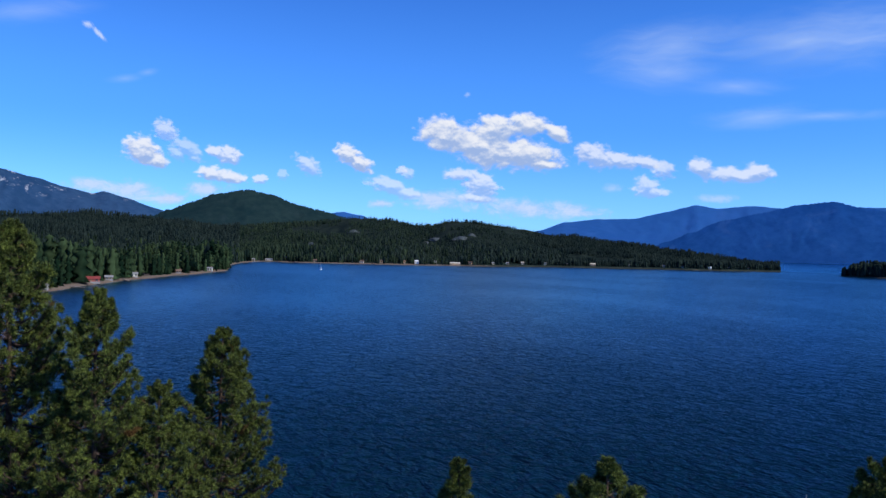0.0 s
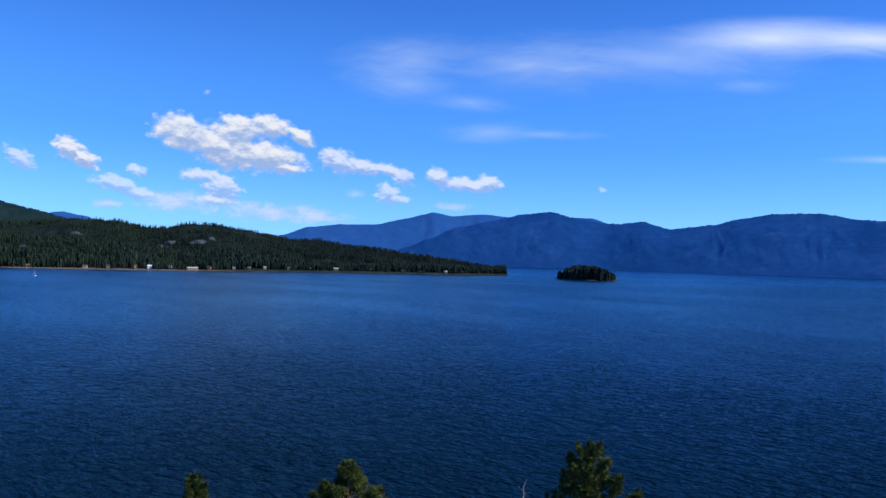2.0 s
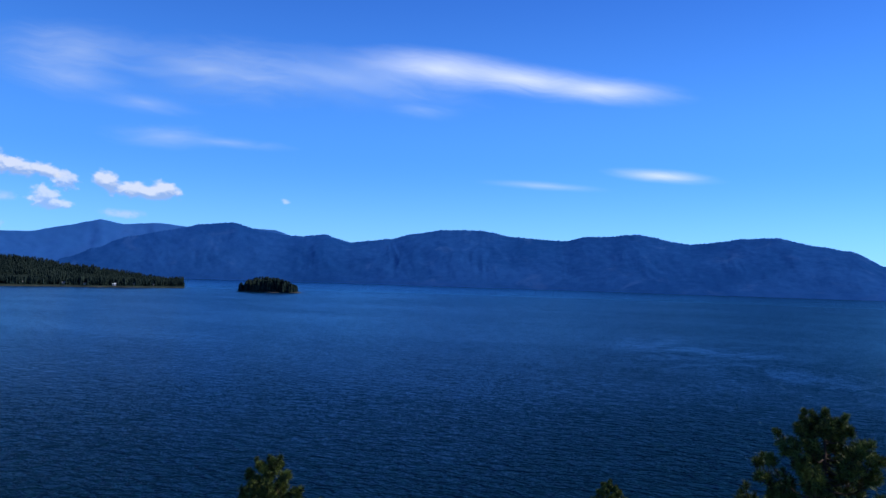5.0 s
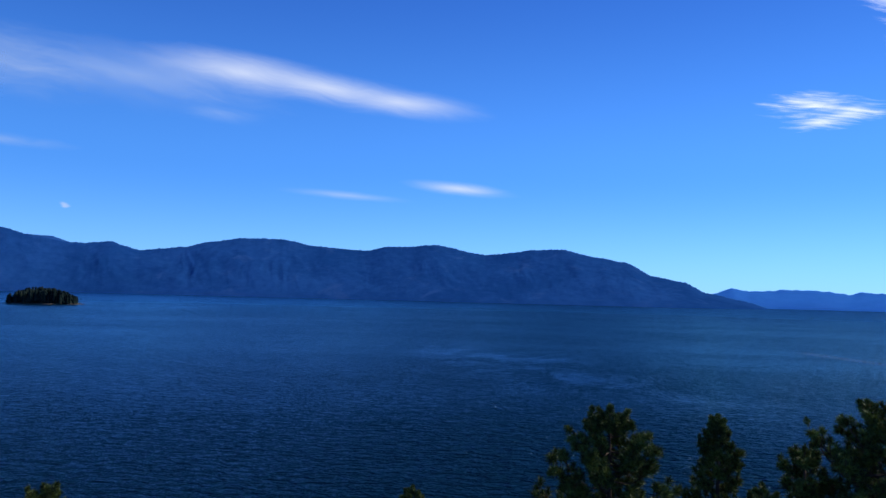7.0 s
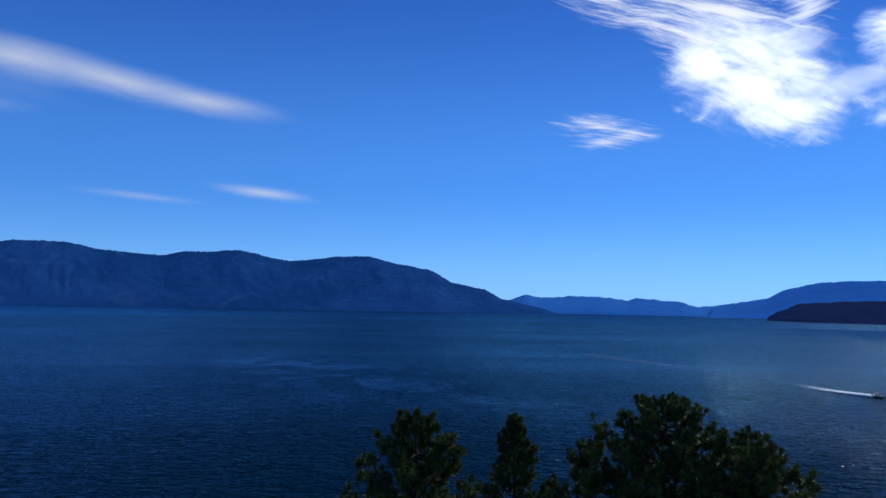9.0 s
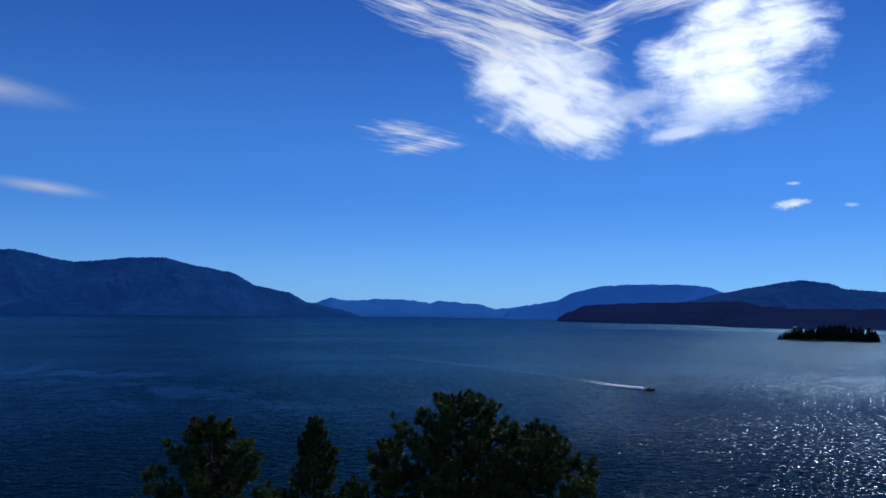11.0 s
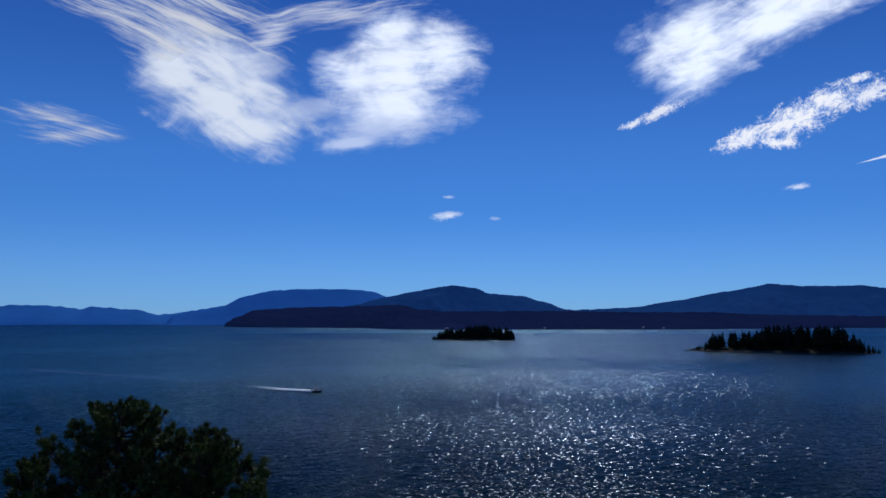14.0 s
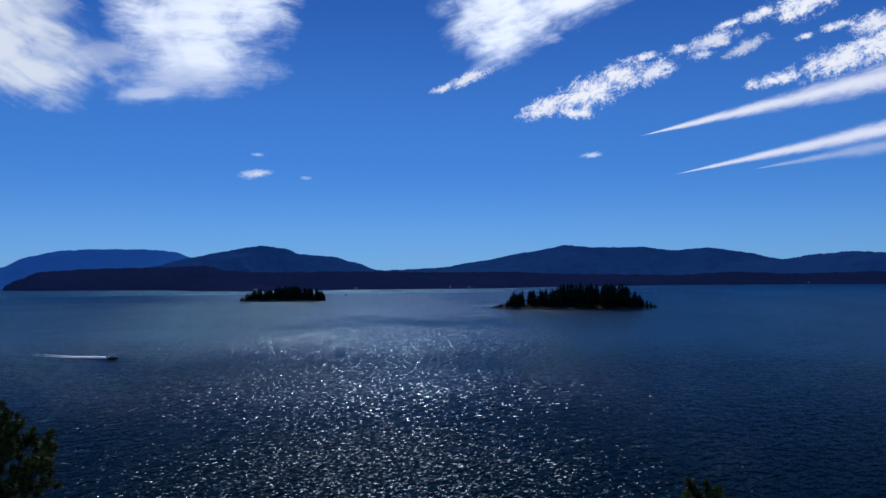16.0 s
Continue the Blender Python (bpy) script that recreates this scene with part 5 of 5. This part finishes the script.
cloud("cumulus", 0.75, 0, "ragged white cumulus cloud trailing to one side",
      [(18.33, 6.0, 1.21, 0.75, -33), (20.66, 5.48, 2.63, 0.67, -2), (21.99, 5.68, 1.46, 0.75, -4)])
cloud("cumulus", 0.6, 0, "small soft white cumulus puff",
      [(14.59, 4.8, 1.0, 0.92, 2), (15.02, 4.35, 1.55, 0.5, -2)])
cloud("faint", 0.5, 0, "thin low white cloud over the hills",
      [(19.44, 3.9, 1.68, 0.42, -1)])
cloud("faint", 0.4, 0, "thin low white cloud over the hills",
      [(12.3, 4.63, 0.91, 0.46, 2)])
cloud("cumulus", 0.72, 0, "broken low cumulus under a larger cloud",
      [(1.06, 5.43, 1.57, 0.56, -2), (2.62, 4.72, 1.75, 1.17, -20), (2.57, 3.71, 1.75, 0.48, -1)])
cloud("cumulus", 0.55, 0, "long soft white cumulus bank",
      [(-4.27, 4.51, 2.08, 0.69, -12), (-2.81, 3.98, 1.42, 0.55, -5)])
cloud("faint", 0.8, 0, "faint hazy cloud bank low over the hills",
      [(-0.4, 3.52, 3.62, 0.95, -3), (6.22, 3.02, 6.11, 0.9, -3), (9.67, 2.95, 3.09, 0.75, -6), (-4.76, 3.13, 1.07, 0.46, 3)])
cloud("cumulus", 0.6, 0, "tiny white cumulus puff",
      [(-3.19, 5.66, 0.5, 0.39, -1)])
cloud("cumulus", 0.95, 0, "slanting white cumulus cloud",
      [(-7.29, 6.67, 1.19, 0.86, -23), (-6.32, 6.11, 1.36, 0.79, -34)])
cloud("cumulus", 0.6, 0, "soft slanting white cumulus cloud",
      [(-10.08, 5.76, 1.36, 0.72, -38)])
cloud("cumulus", 0.95, 0, "small white cumulus cloud with a shaded base",
      [(-21.46, 6.19, 1.64, 1.13, -18), (-20.5, 5.55, 1.03, 0.66, -7)])
cloud("cumulus", 0.6, 0, "soft slanting white cumulus puff",
      [(-19.99, 7.65, 1.03, 0.86, -36)])
cloud("cumulus", 0.45, 0, "thin broken white cumulus cloud",
      [(-18.58, 6.57, 1.54, 0.63, -26), (-19.24, 6.1, 0.9, 0.51, -34), (-17.99, 5.86, 0.72, 0.36, -18)])
cloud("cumulus", 0.8, 0, "small soft white cumulus puff",
      [(-15.73, 6.19, 1.12, 0.88, -5), (-16.67, 6.42, 0.73, 0.52, -7)])
cloud("cumulus", 0.9, 0, "flat white cumulus cloud above a hill",
      [(-16.82, 4.85, 1.23, 0.64, 0), (-15.65, 4.67, 1.52, 0.56, -7)])
cloud("cumulus", 0.7, 0, "tiny white cumulus puff",
      [(-13.49, 4.61, 0.67, 0.41, -1)])
cloud("cumulus", 0.35, 0, "tiny faint cumulus puff",
      [(-11.9, 4.97, 0.48, 0.57, 2)])
cloud("cumulus", 0.45, 0, "tiny faint cumulus puff",
      [(-2.75, 5.47, 0.58, 0.5, -8)])
cloud("faint", 0.8, 0, "faint hazy cloud bank behind the mountains",
      [(-24.68, 3.61, 2.11, 0.68, -1), (-22.02, 3.37, 2.75, 0.93, -3), (-19.99, 2.92, 1.5, 0.63, 3)])
cloud("faint", 0.8, 0, "thin low white cloud behind a hill",
      [(-17.18, 3.72, 2.13, 0.6, 3), (-19.17, 2.95, 1.13, 0.47, 3)])
cloud("wisp", 0.75, -42, "small ragged white wisp of cloud",
      [(-25.09, 14.13, 0.45, 0.29, -25), (-24.38, 13.62, 0.73, 0.22, -42)])
cloud("veil", 0.5, 6, "thin pale veil of high cloud",
      [(-22.66, 10.91, 1.51, 0.41, 11), (-21.22, 11.47, 0.96, 0.37, 18)])
cloud("veil", 0.55, 4, "thin pale veil of high cloud",
      [(-28.61, 14.42, 5.02, 1.09, 13)])
cloud("wisp", 0.35, 0, "tiny faint wisp of cloud",
      [(1.51, 11.24, 0.33, 0.24, 21)])
cloud("veil", 0.8, 2, "broad thin veil of high cloud",
      [(16.18, 14.49, 6.92, 2.15, 4), (24.59, 14.27, 10.2, 2.73, -1)])
cloud("veil", 0.6, -5, "pale lens-shaped veil of high cloud",
      [(20.48, 11.62, 4.52, 0.97, -5), (15.82, 12.68, 5.34, 1.6, -2)])
cloud("veil", 0.75, -1, "pale lens-shaped veil of high cloud",
      [(22.22, 9.45, 4.72, 1.14, 1), (25.98, 9.34, 5.24, 0.57, 0)])
cloud("streak", 1.0, -8, "long smooth white streak of high cloud",
      [(41.68, 15.47, 8.32, 1.73, -6), (47.54, 14.84, 11.99, 1.48, -7), (53.07, 14.12, 7.5, 1.21, -4)])
cloud("veil", 0.6, -10, "thin veil drawn out beside a white streak",
      [(34.18, 14.49, 12.84, 2.68, -6), (40.17, 12.5, 4.39, 0.88, -4)])
cloud("streak", 0.9, -5, "short smooth white streak of high cloud",
      [(57.88, 7.87, 4.62, 0.62, -5)])
cloud("streak", 0.45, -4, "thin faint streak of high cloud",
      [(49.67, 7.13, 5.86, 0.42, -3)])
cloud("wisp", 0.5, 0, "tiny faint wisp of cloud",
      [(30.43, 5.37, 0.4, 0.27, -18)])
cloud("fibre", 0.8, -9, "small combed white cirrus cloud",
      [(82.63, 13.17, 3.73, 1.09, -3), (84.52, 12.57, 3.0, 0.97, 6), (82.87, 12.09, 2.48, 0.61, 3)])
cloud("fibre", 0.95, -17, "fan of combed white cirrus fibres",
      [(83.43, 22.14, 5.24, 1.1, -10), (87.29, 20.94, 8.28, 1.9, -15), (91.6, 20.41, 6.9, 2.17, -16), (89.47, 18.67, 5.43, 1.75, -21), (91.14, 22.33, 7.59, 1.9, -13)])
cloud("sheet", 1.0, -24, "bright white feathered cirrus sheet",
      [(93.35, 17.67, 5.76, 2.74, -22), (93.81, 15.34, 6.33, 3.57, -8), (95.32, 13.55, 5.7, 2.2, -5), (90.01, 17.1, 3.42, 2.77, -29)])
cloud("sheet", 0.4, 8, "thin fringe of a feathered cirrus sheet",
      [(98.72, 14.92, 5.57, 1.42, 6), (95.93, 18.16, 2.69, 1.74, -20)])
cloud("fibre", 0.8, 14, "combed white cirrus fibres above a larger cloud",
      [(96.78, 20.12, 3.3, 1.28, 46), (101.69, 22.0, 6.93, 1.22, 9)])
cloud("sheet", 1.0, 3, "bright white cirrus sheet with torn edges",
      [(106.02, 16.08, 5.44, 2.4, 4), (106.66, 18.2, 6.0, 3.74, 5), (105.45, 20.77, 3.49, 2.09, 21), (109.69, 19.51, 3.72, 3.12, -6), (102.72, 17.61, 3.18, 2.29, -13)])
cloud("sheet", 0.55, 8, "thin lower fringe of a cirrus sheet",
      [(105.8, 14.51, 6.9, 2.16, 11), (102.91, 13.0, 3.2, 0.85, 12)])
cloud("wisp", 0.9, 8, "small white wisp of cloud",
      [(109.91, 7.65, 1.38, 0.4, 7)])
cloud("wisp", 0.5, 0, "tiny faint wisp of cloud",
      [(110.12, 9.04, 0.61, 0.16, -2)])
cloud("wisp", 0.3, 0, "tiny faint wisp of cloud",
      [(113.6, 7.44, 0.55, 0.16, -2)])
cloud("sheet", 1.0, 18, "bright white cloud with a combed edge",
      [(128.94, 19.45, 6.01, 3.53, 4), (128.08, 17.55, 3.85, 2.52, 11), (132.93, 20.02, 6.19, 2.14, 19), (127.6, 16.9, 2.0, 0.8, 12), (135.01, 21.19, 7.24, 2.5, 14)])
cloud("fleck", 0.85, 20, "patch of fine broken white flecks",
      [(125.8, 14.75, 1.9, 0.62, 20), (123.81, 14.02, 1.15, 0.35, 19)])
cloud("fleck", 1.0, 24, "broken white altocumulus patch",
      [(131.37, 12.48, 2.32, 0.89, 18), (134.68, 13.34, 3.1, 1.44, 19), (136.73, 14.52, 1.89, 1.11, 25), (133.43, 12.0, 2.01, 0.48, -9)])
cloud("fleck", 0.9, 22, "broken white altocumulus flecks",
      [(139.12, 14.52, 2.15, 0.87, 20), (138.75, 15.62, 0.98, 0.35, 3), (140.91, 15.9, 0.81, 0.42, 7)])
cloud("fleck", 0.8, 22, "broken white altocumulus flecks",
      [(143.29, 16.28, 2.03, 0.69, 15), (142.44, 15.38, 1.07, 0.42, 13)])
cloud("fleck", 0.55, 22, "thin broken white flecks",
      [(145.51, 15.59, 1.7, 0.61, 19)])
cloud("fleck", 1.0, 18, "white altocumulus patch",
      [(149.07, 17.99, 2.37, 1.22, 8), (146.39, 17.64, 1.33, 0.52, 13), (144.36, 17.27, 1.04, 0.34, 9)])
cloud("fleck", 0.9, 16, "broken white altocumulus flecks",
      [(151.08, 16.25, 1.0, 0.39, 8), (153.32, 16.18, 1.78, 0.84, 7), (149.19, 15.87, 0.72, 0.26, 7)])
cloud("fleck", 0.95, 18, "ragged white band of broken flecks",
      [(151.69, 14.18, 3.93, 1.16, 12), (147.19, 13.34, 2.19, 0.53, 6), (153.98, 14.8, 2.91, 1.34, 11)])
cloud("wisp", 0.8, 8, "small white wisp of cloud",
      [(134.62, 8.92, 0.96, 0.29, 6)])
cloud("wedge", 1.0, 15, "long sharp-edged wedge of white cloud",
      [(148.4, 11.9, 10.4, 1.5, 9)])
cloud("wedge", 0.95, 13, "thin sharp-edged wedge of white cloud",
      [(149.2, 8.75, 9.0, 1.05, 9)])
cloud("wedge", 0.35, 10, "faint thin wedge of white cloud",
      [(151.3, 8.1, 5.6, 0.95, 7)])
